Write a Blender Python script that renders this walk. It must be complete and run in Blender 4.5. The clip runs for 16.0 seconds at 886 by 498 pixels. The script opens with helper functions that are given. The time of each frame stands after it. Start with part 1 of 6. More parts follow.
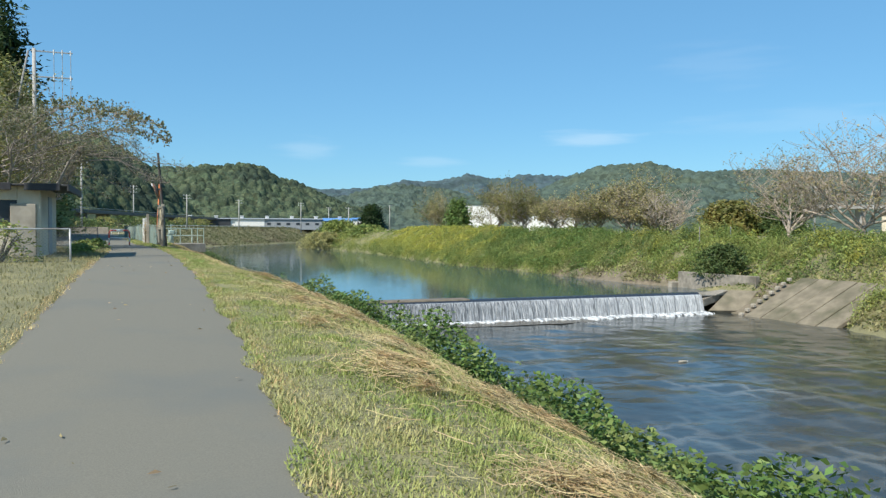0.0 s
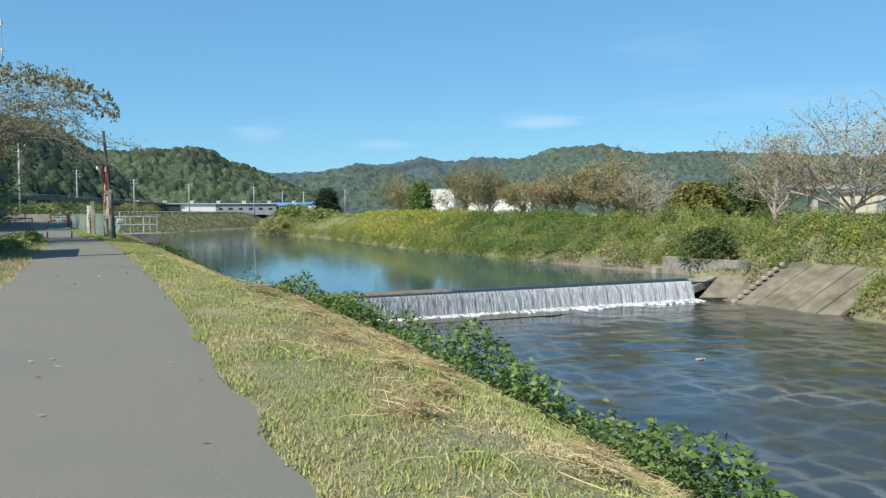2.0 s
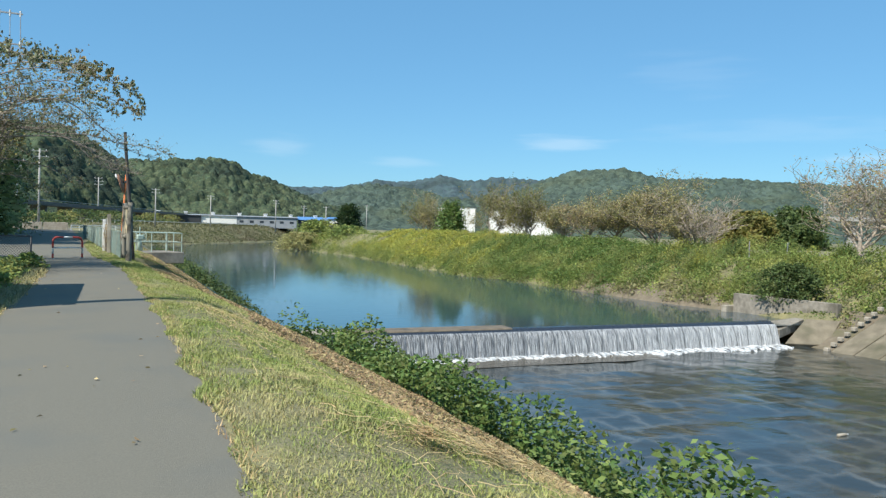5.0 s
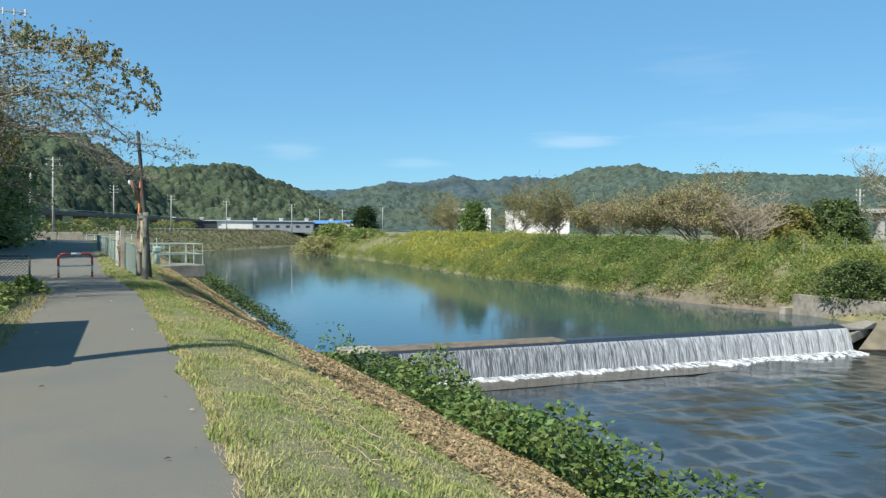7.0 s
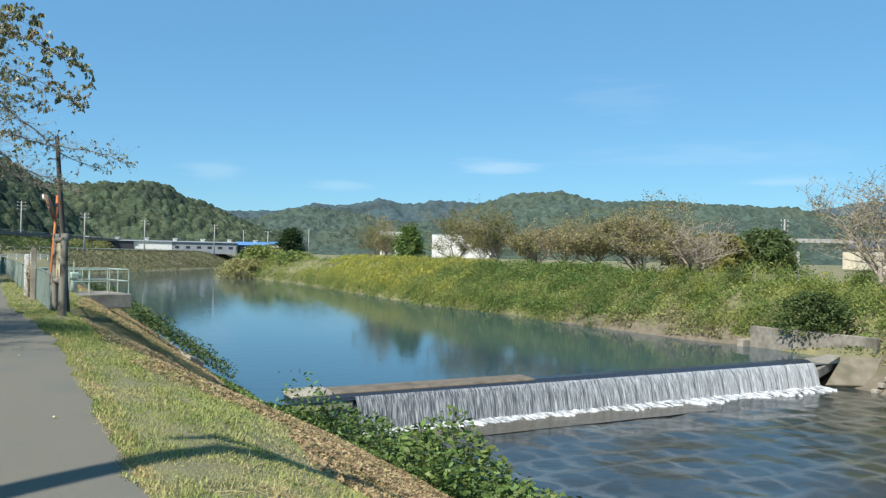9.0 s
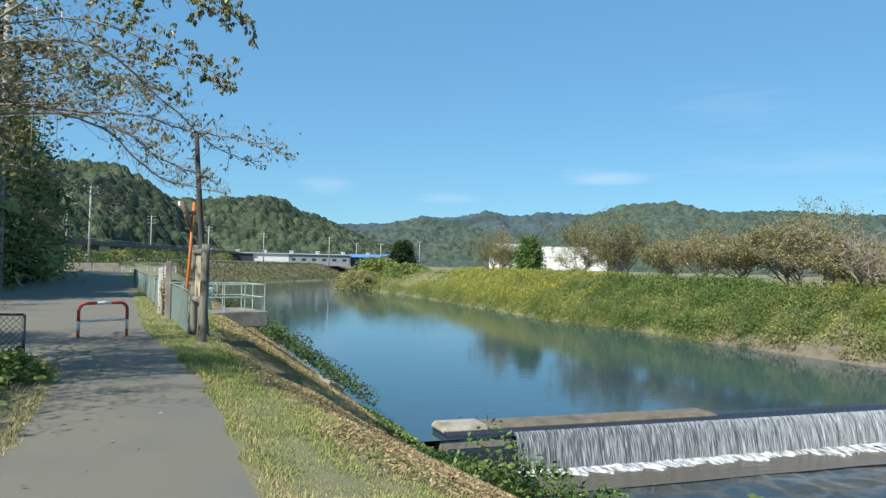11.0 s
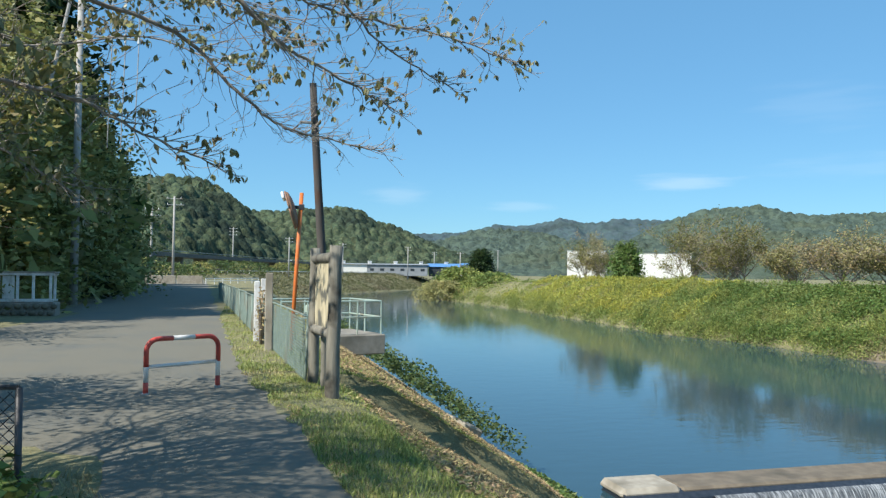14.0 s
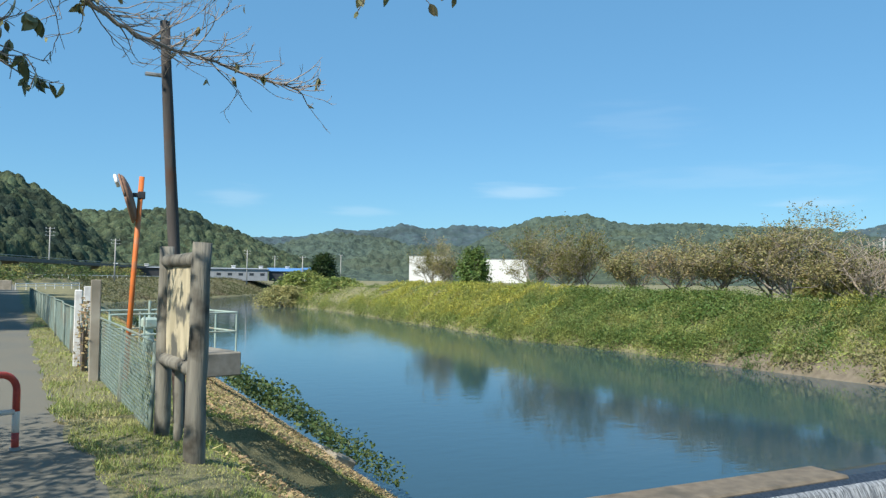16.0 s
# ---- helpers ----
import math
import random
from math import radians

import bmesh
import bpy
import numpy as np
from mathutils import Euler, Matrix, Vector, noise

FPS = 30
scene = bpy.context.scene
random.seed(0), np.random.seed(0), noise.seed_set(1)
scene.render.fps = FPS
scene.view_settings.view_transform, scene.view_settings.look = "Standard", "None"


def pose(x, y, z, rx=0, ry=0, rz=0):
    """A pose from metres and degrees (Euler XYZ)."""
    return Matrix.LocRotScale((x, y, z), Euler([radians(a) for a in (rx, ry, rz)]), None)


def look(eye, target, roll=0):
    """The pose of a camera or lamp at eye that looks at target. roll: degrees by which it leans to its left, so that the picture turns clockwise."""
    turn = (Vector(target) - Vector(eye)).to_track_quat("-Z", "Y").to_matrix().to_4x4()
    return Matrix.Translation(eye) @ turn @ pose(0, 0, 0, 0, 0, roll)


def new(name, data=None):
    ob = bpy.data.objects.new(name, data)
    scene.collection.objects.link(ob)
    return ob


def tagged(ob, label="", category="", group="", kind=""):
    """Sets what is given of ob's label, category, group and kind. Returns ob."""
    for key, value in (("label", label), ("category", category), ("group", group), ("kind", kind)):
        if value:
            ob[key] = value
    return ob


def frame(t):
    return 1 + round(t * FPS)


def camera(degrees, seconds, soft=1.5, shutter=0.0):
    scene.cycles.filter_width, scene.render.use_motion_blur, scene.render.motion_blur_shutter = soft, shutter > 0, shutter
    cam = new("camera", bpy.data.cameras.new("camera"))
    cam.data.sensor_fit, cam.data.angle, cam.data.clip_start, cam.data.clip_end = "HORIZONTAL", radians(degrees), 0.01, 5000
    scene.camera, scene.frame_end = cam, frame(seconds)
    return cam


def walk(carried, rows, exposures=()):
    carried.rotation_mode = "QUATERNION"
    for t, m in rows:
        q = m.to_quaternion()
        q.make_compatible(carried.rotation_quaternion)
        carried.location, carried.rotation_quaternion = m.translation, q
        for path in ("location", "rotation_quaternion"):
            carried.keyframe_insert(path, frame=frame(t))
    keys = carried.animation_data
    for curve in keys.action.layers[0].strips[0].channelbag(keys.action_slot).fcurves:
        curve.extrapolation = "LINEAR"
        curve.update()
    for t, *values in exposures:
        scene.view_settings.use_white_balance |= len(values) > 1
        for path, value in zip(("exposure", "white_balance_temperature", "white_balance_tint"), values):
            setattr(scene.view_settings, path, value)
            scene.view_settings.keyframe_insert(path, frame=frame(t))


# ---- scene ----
cam = camera(60.1, 16.0, soft=1.35)
PATH = [
    (0, (0.697, -11.672, 0.792), (1.421, -9.809, 0.743), 0.2),
    (0.5, (0.731, -10.475, 0.802), (1.533, -8.644, 0.74), 0.1),
    (1, (0.625, -9.578, 0.855), (1.406, -7.739, 0.777), 0.3),
    (1.5, (0.649, -8.496, 0.905), (1.416, -6.651, 0.82), 0.5),
    (2, (0.699, -7.345, 0.945), (1.534, -5.53, 0.852), -0.3),
    (2.5, (0.661, -6.284, 0.992), (1.498, -4.471, 0.892), 0.2),
    (3, (0.687, -5.258, 1.083), (1.515, -3.44, 0.982), 0.8),
    (3.5, (0.713, -4.15, 1.129), (1.542, -2.332, 1.032), 0.3),
    (4, (0.727, -3.077, 1.192), (1.545, -1.254, 1.13), 0.2),
    (4.5, (0.782, -2.14, 1.254), (1.589, -0.31, 1.21), 1.4),
    (5, (0.895, -1.174, 1.285), (1.691, 0.66, 1.24), 1.6),
    (7.5, (0.982, 3.561, 1.534), (1.74, 5.411, 1.497), 0.2),
    (8, (0.946, 4.423, 1.586), (1.723, 6.266, 1.573), 0.2),
    (8.5, (0.961, 5.586, 1.572), (1.936, 7.332, 1.575), 0.4),
    (9, (0.853, 6.54, 1.613), (1.793, 8.305, 1.632), 1.1),
    (9.5, (0.799, 7.58, 1.631), (1.602, 9.412, 1.661), 0.8),
    (10, (0.739, 8.643, 1.639), (1.479, 10.5, 1.667), 0.8),
    (12.5, (0.633, 14.305, 1.64), (1.281, 16.195, 1.723), 1.4),
    (13, (0.599, 15.365, 1.633), (1.251, 17.253, 1.722), 1.5),
    (13.5, (0.429, 16.3, 1.632), (1.061, 18.197, 1.705), 1.6),
    (14, (0.296, 17.268, 1.628), (0.8, 19.203, 1.694), 0.6),
    (14.5, (0.205, 18.165, 1.628), (0.7, 20.101, 1.692), 0.3),
    (15, (0.197, 18.929, 1.656), (0.808, 20.833, 1.713), 0.4),
    (15.5, (0.257, 19.59, 1.679), (1.002, 21.444, 1.757), 0.5),
    (16, (0.325, 20.153, 1.668), (1.215, 21.942, 1.751), 0.7),
]
walk(cam, [(t, look(eye, target, roll)) for t, eye, target, roll in PATH],
     [(0, 0.35), (13.5, 0.35), (14.2, 0.46), (14.7, 0.5), (15.3, 0.4), (16, 0.34)])

# ---- world, sun ----
SUN_AZ, SUN_EL = 241.0, 47.0          # bearing clockwise from +Y, height, degrees
world = bpy.data.worlds.new("world")
scene.world = world
world.use_nodes = True
wt = world.node_tree
bg = wt.nodes["Background"]
sky = wt.nodes.new("ShaderNodeTexSky")
sky.sky_type, sky.sun_disc = "NISHITA", False
sky.sun_elevation, sky.sun_rotation = radians(SUN_EL), radians(SUN_AZ)
sky.air_density, sky.dust_density, sky.ozone_density = 1.0, 0.1, 1.0
tint = wt.nodes.new("ShaderNodeMix")
tint.data_type, tint.blend_type = "RGBA", "MULTIPLY"
tint.inputs[0].default_value = 1.0
tint.inputs[7].default_value = (0.60, 0.93, 1.10, 1)
wt.links.new(sky.outputs[0], tint.inputs[6])
# a few thin clouds low in the sky: bearing, height, half width, half height (degrees), density
wtc = wt.nodes.new("ShaderNodeTexCoord")
wmp = wt.nodes.new("ShaderNodeMapping")
wmp.inputs["Scale"].default_value = (5.0, 5.0, 40.0)
wns = wt.nodes.new("ShaderNodeTexNoise")
wns.inputs["Scale"].default_value, wns.inputs["Detail"].default_value = 2.2, 5
wt.links.new(wtc.outputs["Generated"], wmp.inputs[0]); wt.links.new(wmp.outputs[0], wns.inputs["Vector"])
even = wt.nodes.new("ShaderNodeMix")
even.data_type = "RGBA"
even.inputs[0].default_value = 0.52
even.inputs[7].default_value = (1.32, 3.5, 6.0, 1)
wt.links.new(tint.outputs[2], even.inputs[6])
last = even.outputs[2]
for az, el, wa, we, dens in ((32.6, 6.7, 3.8, 0.6, 0.27), (20.2, 5.2, 2.6, 0.5, 0.15), (11.2, 5.8, 2.4, 0.8, 0.16), (47.5, 7.4, 9.0, 0.9, 0.09), (52.5, 5.6, 3.4, 0.45, 0.2), (41.0, 11.5, 4.0, 1.6, 0.06)):
    cd = Vector((math.sin(radians(az)) * math.cos(radians(el)), math.cos(radians(az)) * math.cos(radians(el)), math.sin(radians(el))))
    mp = wt.nodes.new("ShaderNodeMapping")
    mp.vector_type = "TEXTURE"
    mp.inputs["Location"].default_value = cd
    mp.inputs["Rotation"].default_value = (0, 0, radians(-az))
    mp.inputs["Scale"].default_value = (radians(wa), 1.0, radians(we))
    ln = wt.nodes.new("ShaderNodeVectorMath")
    ln.operation = "LENGTH"
    ad = wt.nodes.new("ShaderNodeMath")
    ad.operation, ad.inputs[1].default_value = "ADD", 0.0
    nm = wt.nodes.new("ShaderNodeMath")
    nm.operation, nm.inputs[1].default_value, nm.inputs[2].default_value = "MULTIPLY_ADD", -2.4, 1.2
    mr = wt.nodes.new("ShaderNodeMapRange")
    mr.interpolation_type = "SMOOTHSTEP"
    mr.inputs[1].default_value, mr.inputs[2].default_value, mr.inputs[3].default_value, mr.inputs[4].default_value = 1.25, 0.0, 0.0, dens
    mx = wt.nodes.new("ShaderNodeMix")
    mx.data_type = "RGBA"
    mx.inputs[7].default_value = (6.5, 7.6, 8.4, 1)
    wt.links.new(wtc.outputs["Generated"], mp.inputs[0]); wt.links.new(mp.outputs[0], ln.inputs[0])
    wt.links.new(wns.outputs[0], nm.inputs[0]); wt.links.new(ln.outputs["Value"], ad.inputs[0]); wt.links.new(nm.outputs[0], ad.inputs[1])
    wt.links.new(ad.outputs[0], mr.inputs[0]); wt.links.new(mr.outputs[0], mx.inputs[0])
    wt.links.new(last, mx.inputs[6])
    last = mx.outputs[2]
wt.links.new(last, bg.inputs[0])
bg.inputs[1].default_value = 0.102
sun_data = bpy.data.lights.new("sun", "SUN")
sun_data.energy, sun_data.angle, sun_data.color = 5.0, radians(0.55), (1.0, 0.94, 0.83)
sun = new("sun", sun_data)
sa, se = radians(SUN_AZ), radians(SUN_EL)
sun.matrix_world = look((math.sin(sa) * math.cos(se) * 50, math.cos(sa) * math.cos(se) * 50, math.sin(se) * 50), (0, 0, 0))

rng = np.random.default_rng(7)
R = random.Random(5)


# ---- materials ----
def mat(name, c1, c2=None, scale=4.0, rough=0.85, metal=0.0, bump=0.0, bscale=30.0, stain=None, sscale=0.6, island=0.0, objrand=0.0, spec=0.4, stretch=(1, 1, 1), sthr=(0.5, 0.7)):
    """Principled material: two colours mixed by fine noise, a stain colour by coarse noise, bump."""
    m = bpy.data.materials.new(name)
    m.use_nodes = True
    nt = m.node_tree
    N, L = nt.nodes, nt.links
    b = N["Principled BSDF"]
    b.inputs["Roughness"].default_value = rough
    b.inputs["Metallic"].default_value = metal
    b.inputs["Specular IOR Level"].default_value = spec
    tc = N.new("ShaderNodeTexCoord")
    mp = N.new("ShaderNodeMapping")
    mp.inputs["Scale"].default_value = stretch
    geo = N.new("ShaderNodeNewGeometry")
    L.new(geo.outputs["Position"], mp.inputs["Vector"])
    c2 = c2 or tuple(v * 0.75 for v in c1)
    n1 = N.new("ShaderNodeTexNoise")
    n1.inputs["Scale"].default_value, n1.inputs["Detail"].default_value = scale, 6
    L.new(mp.outputs[0], n1.inputs["Vector"])
    r1 = N.new("ShaderNodeValToRGB")
    r1.color_ramp.elements[0].position, r1.color_ramp.elements[1].position = 0.35, 0.65
    r1.color_ramp.elements[0].color, r1.color_ramp.elements[1].color = (*c1, 1), (*c2, 1)
    L.new(n1.outputs[0], r1.inputs[0])
    col = r1.outputs[0]
    if stain:
        n2 = N.new("ShaderNodeTexNoise")
        n2.inputs["Scale"].default_value, n2.inputs["Detail"].default_value = sscale, 4
        L.new(geo.outputs["Position"], n2.inputs["Vector"])
        mr = N.new("ShaderNodeMapRange")
        mr.inputs[1].default_value, mr.inputs[2].default_value = sthr
        L.new(n2.outputs[0], mr.inputs[0])
        mx = N.new("ShaderNodeMix")
        mx.data_type = "RGBA"
        L.new(mr.outputs[0], mx.inputs[0])
        L.new(col, mx.inputs[6])
        mx.inputs[7].default_value = (*stain, 1)
        col = mx.outputs[2]
    if island or objrand:
        hs = N.new("ShaderNodeHueSaturation")
        src = geo.outputs["Random Per Island"] if island else None
        if not island:
            oi = N.new("ShaderNodeObjectInfo")
            src = oi.outputs["Random"]
        k = island or objrand
        mr = N.new("ShaderNodeMapRange")
        mr.inputs[3].default_value, mr.inputs[4].default_value = 1 - k, 1 + k
        L.new(src, mr.inputs[0])
        L.new(mr.outputs[0], hs.inputs["Value"])
        if island:
            mh = N.new("ShaderNodeMapRange")
            mh.inputs[3].default_value, mh.inputs[4].default_value = 0.5 - 0.06 * k, 0.5 + 0.06 * k
            wn = N.new("ShaderNodeMath")
            wn.operation, wn.inputs[1].default_value = "MULTIPLY", 7.31
            fr = N.new("ShaderNodeMath")
            fr.operation = "FRACT"
            L.new(src, wn.inputs[0]); L.new(wn.outputs[0], fr.inputs[0]); L.new(fr.outputs[0], mh.inputs[0])
            L.new(mh.outputs[0], hs.inputs["Hue"])
        L.new(col, hs.inputs["Color"])
        col = hs.outputs[0]
    L.new(col, b.inputs["Base Color"])
    if bump:
        n3 = N.new("ShaderNodeTexNoise")
        n3.inputs["Scale"].default_value, n3.inputs["Detail"].default_value = bscale, 8
        L.new(mp.outputs[0], n3.inputs["Vector"])
        bp = N.new("ShaderNodeBump")
        bp.inputs["Strength"].default_value, bp.inputs["Distance"].default_value = bump, 0.02
        L.new(n3.outputs[0], bp.inputs["Height"])
        L.new(bp.outputs[0], b.inputs["Normal"])
    return m


def leafmat(name, c1, c2, c3, scale=0.5, var=0.35, rough=0.55):
    """Leaf: colours by position and by leaf, some light through."""
    m = mat(name, c1, c2, scale=scale, rough=rough, stain=c3, sscale=scale * 0.45, island=var, spec=0.3)
    nt = m.node_tree
    b = nt.nodes["Principled BSDF"]
    tr = nt.nodes.new("ShaderNodeBsdfTranslucent")
    mx = nt.nodes.new("ShaderNodeMixShader")
    mx.inputs[0].default_value = 0.25
    src = b.inputs["Base Color"].links[0].from_socket
    nt.links.new(src, tr.inputs[0])
    out = nt.nodes["Material Output"]
    nt.links.new(b.outputs[0], mx.inputs[1]); nt.links.new(tr.outputs[0], mx.inputs[2]); nt.links.new(mx.outputs[0], out.inputs[0])
    return m


M_asphalt = mat("asphalt", (0.188, 0.178, 0.142), (0.154, 0.146, 0.117), scale=90, rough=0.92, bump=0.35, bscale=220, stain=(0.146, 0.147, 0.128), sscale=0.7)
M_soil = mat("grassy_soil", (0.255, 0.235, 0.13), (0.135, 0.135, 0.07), scale=42, rough=0.95, bump=1.0, bscale=55, stain=(0.30, 0.27, 0.13), sscale=0.9)
M_concrete = mat("concrete", (0.31, 0.285, 0.24), (0.22, 0.20, 0.165), scale=4, rough=0.9, bump=0.35, bscale=60, stain=(0.13, 0.12, 0.095), sscale=0.7)
M_conc_pale = mat("pale_concrete", (0.40, 0.365, 0.30), (0.30, 0.27, 0.22), scale=4, rough=0.9, bump=0.3, bscale=50, stain=(0.20, 0.18, 0.14), sscale=0.9)
M_conc_wet = mat("wet_concrete", (0.035, 0.042, 0.055), (0.022, 0.028, 0.038), scale=8, rough=0.25, bump=0.2, bscale=20)
M_render = mat("cream_render", (0.62, 0.56, 0.44), (0.55, 0.49, 0.38), scale=8, rough=0.9, bump=0.15, bscale=80, stain=(0.42, 0.37, 0.28), sscale=0.7)
M_darkroof = mat("dark_roof", (0.03, 0.03, 0.035), (0.05, 0.05, 0.05), scale=5, rough=0.7)
M_white = mat("white_paint", (0.8, 0.8, 0.78), (0.7, 0.7, 0.68), scale=10, rough=0.5, stain=(0.55, 0.53, 0.5), sscale=4)
M_red = mat("red_paint", (0.60, 0.095, 0.07), (0.52, 0.075, 0.06), scale=12, rough=0.45, stain=(0.4, 0.06, 0.05), sscale=6)
M_orange = mat("orange_paint", (0.70, 0.19, 0.04), (0.60, 0.15, 0.035), scale=7, rough=0.55, stain=(0.45, 0.2, 0.1), sscale=5)
M_wood = mat("weathered_wood", (0.27, 0.258, 0.215), (0.135, 0.128, 0.108), scale=9, rough=0.9, bump=0.6, bscale=40, stretch=(1, 1, 0.12), stain=(0.055, 0.05, 0.04), sscale=3)
M_board = mat("peeling_board", (0.62, 0.55, 0.38), (0.42, 0.37, 0.25), scale=6, rough=0.85, bump=0.4, bscale=30, stretch=(1, 1, 0.35), stain=(0.13, 0.13, 0.11), sscale=3.2, sthr=(0.5, 0.6))
M_pole = mat("dark_pole", (0.105, 0.095, 0.09), (0.06, 0.055, 0.052), scale=8, rough=0.85, bump=0.3, bscale=40, stretch=(1, 1, 0.1), stain=(0.1, 0.06, 0.045), sscale=2)
M_greenmetal = mat("pale_green_metal", (0.42, 0.52, 0.46), (0.34, 0.44, 0.39), scale=6, rough=0.5, stain=(0.3, 0.27, 0.2), sscale=4)
M_meshgreen = mat("green_mesh", (0.24, 0.31, 0.275), (0.18, 0.24, 0.21), scale=6, rough=0.6, stain=(0.22, 0.2, 0.15), sscale=1.2)
M_galv = mat("galvanised", (0.42, 0.43, 0.43), (0.33, 0.34, 0.34), scale=9, rough=0.5, metal=0.3, stain=(0.25, 0.2, 0.16), sscale=3)
M_steel_and_shade = mat("dark_steel_and_shade", (0.08, 0.085, 0.09), (0.05, 0.05, 0.055), scale=8, rough=0.5, metal=0.4)
M_pole_conc = mat("grey_pole", (0.42, 0.41, 0.39), (0.34, 0.33, 0.31), scale=5, rough=0.85)
M_bark = mat("bark", (0.22, 0.185, 0.155), (0.14, 0.115, 0.10), scale=10, rough=0.95, bump=0.6, bscale=30, stain=(0.2, 0.18, 0.15), sscale=2)
M_greybark = mat("grey_bark", (0.34, 0.30, 0.26), (0.24, 0.205, 0.175), scale=8, rough=0.95, bump=0.5, bscale=25)
M_palebark = mat("pale_bark", (0.44, 0.38, 0.31), (0.30, 0.25, 0.20), scale=6, rough=0.95, bump=0.4, bscale=20)
M_grass = leafmat("grass_blades", (0.25, 0.315, 0.085), (0.39, 0.395, 0.145), (0.50, 0.43, 0.23), scale=1.6, var=0.3, rough=0.7)
M_straw = leafmat("dry_straw", (0.62, 0.50, 0.26), (0.50, 0.38, 0.18), (0.46, 0.31, 0.15), scale=2.0, var=0.35, rough=0.8)
M_hay = leafmat("raked_hay", (0.58, 0.46, 0.25), (0.47, 0.35, 0.18), (0.53, 0.43, 0.25), scale=2.0, var=0.35, rough=0.8)
M_kudzu = leafmat("vine_leaves", (0.10, 0.17, 0.042), (0.15, 0.225, 0.065), (0.22, 0.265, 0.09), scale=0.8, var=0.4, rough=0.5)
M_weed = leafmat("bank_weeds", (0.15, 0.215, 0.055), (0.33, 0.36, 0.105), (0.11, 0.165, 0.045), scale=0.36, var=0.42, rough=0.6)
M_shrub = leafmat("dark_shrub", (0.08, 0.125, 0.04), (0.12, 0.165, 0.055), (0.055, 0.09, 0.03), scale=0.8, var=0.35)
M_yellow = leafmat("goldenrod", (0.42, 0.40, 0.075), (0.34, 0.36, 0.075), (0.27, 0.32, 0.06), scale=0.4, var=0.3, rough=0.6)
M_reed = leafmat("pale_reeds", (0.30, 0.28, 0.14), (0.24, 0.23, 0.10), (0.20, 0.19, 0.09), scale=0.6, var=0.3, rough=0.7)
M_palereed = leafmat("straw_reeds", (0.40, 0.38, 0.16), (0.33, 0.31, 0.13), (0.27, 0.27, 0.10), scale=0.6, var=0.3, rough=0.7)
M_farbank = leafmat("far_bank_growth", (0.11, 0.125, 0.05), (0.16, 0.155, 0.075), (0.14, 0.115, 0.075), scale=0.12, var=0.4, rough=0.7)
M_cherry = leafmat("cherry_leaves", (0.16, 0.17, 0.045), (0.25, 0.22, 0.065), (0.11, 0.125, 0.04), scale=0.6, var=0.4)
M_brownleaf = leafmat("autumn_leaves", (0.33, 0.29, 0.135), (0.26, 0.255, 0.10), (0.36, 0.28, 0.15), scale=0.5, var=0.4)
M_bough_leaf = leafmat("bough_leaves", (0.17, 0.19, 0.09), (0.26, 0.26, 0.14), (0.28, 0.21, 0.10), scale=2.5, var=0.45, rough=0.4)
M_evergreen = leafmat("dark_foliage", (0.025, 0.05, 0.014), (0.035, 0.065, 0.02), (0.05, 0.075, 0.02), scale=0.4, var=0.4)
# Valley haze is mixed into these colours: faint near, bluer mid, bluest far.
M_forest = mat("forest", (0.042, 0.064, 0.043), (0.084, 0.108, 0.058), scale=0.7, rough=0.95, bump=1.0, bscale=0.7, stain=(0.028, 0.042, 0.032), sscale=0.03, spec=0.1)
M_forest_mid_haze = mat("mid_forest_haze", (0.058, 0.086, 0.076), (0.085, 0.115, 0.088), scale=0.4, rough=0.95, bump=1.0, bscale=0.4, stain=(0.082, 0.104, 0.066), sscale=0.008, spec=0.1)
M_forest_far_haze = mat("far_forest_haze", (0.066, 0.098, 0.112), (0.080, 0.115, 0.122), scale=0.03, rough=0.95, bump=1.0, bscale=0.2, stain=(0.054, 0.078, 0.078), sscale=0.006, spec=0.1)
M_olive = leafmat("olive_leaves", (0.25, 0.265, 0.085), (0.35, 0.335, 0.12), (0.17, 0.195, 0.06), scale=0.5, var=0.4)
M_sill = mat("brown_stained_concrete", (0.20, 0.165, 0.12), (0.14, 0.115, 0.085), scale=3, rough=0.8, bump=0.3, bscale=40, stain=(0.09, 0.08, 0.06), sscale=0.8)
M_litter = leafmat("leaf_litter", (0.37, 0.275, 0.15), (0.45, 0.35, 0.20), (0.23, 0.18, 0.085), scale=3.0, var=0.5, rough=0.85)
M_earth = mat("bare_earth", (0.20, 0.168, 0.12), (0.14, 0.117, 0.085), scale=2.5, rough=0.95, bump=0.8, bscale=9, stain=(0.13, 0.12, 0.07), sscale=0.9)
M_pave = mat("weathered_paving", (0.225, 0.195, 0.14), (0.155, 0.135, 0.098), scale=1.6, rough=0.92, bump=0.6, bscale=14, stain=(0.10, 0.095, 0.06), sscale=0.5)
M_blue = mat("blue_roof", (0.10, 0.24, 0.50), (0.12, 0.28, 0.55), scale=1, rough=0.4)
M_grey = mat("grey_cladding", (0.30, 0.32, 0.34), (0.25, 0.27, 0.29), scale=1, rough=0.6)
M_tile = mat("grey_roof_tiles", (0.13, 0.135, 0.14), (0.09, 0.095, 0.10), scale=3, rough=0.6)
M_viaduct = mat("viaduct_concrete", (0.17, 0.165, 0.155), (0.12, 0.117, 0.11), scale=1.5, rough=0.9)
M_glassdark = mat("dark_window", (0.03, 0.04, 0.05), (0.05, 0.06, 0.07), scale=3, rough=0.1)
M_mirrorback = mat("mirror_back", (0.30, 0.17, 0.10), (0.22, 0.12, 0.08), scale=8, rough=0.6)


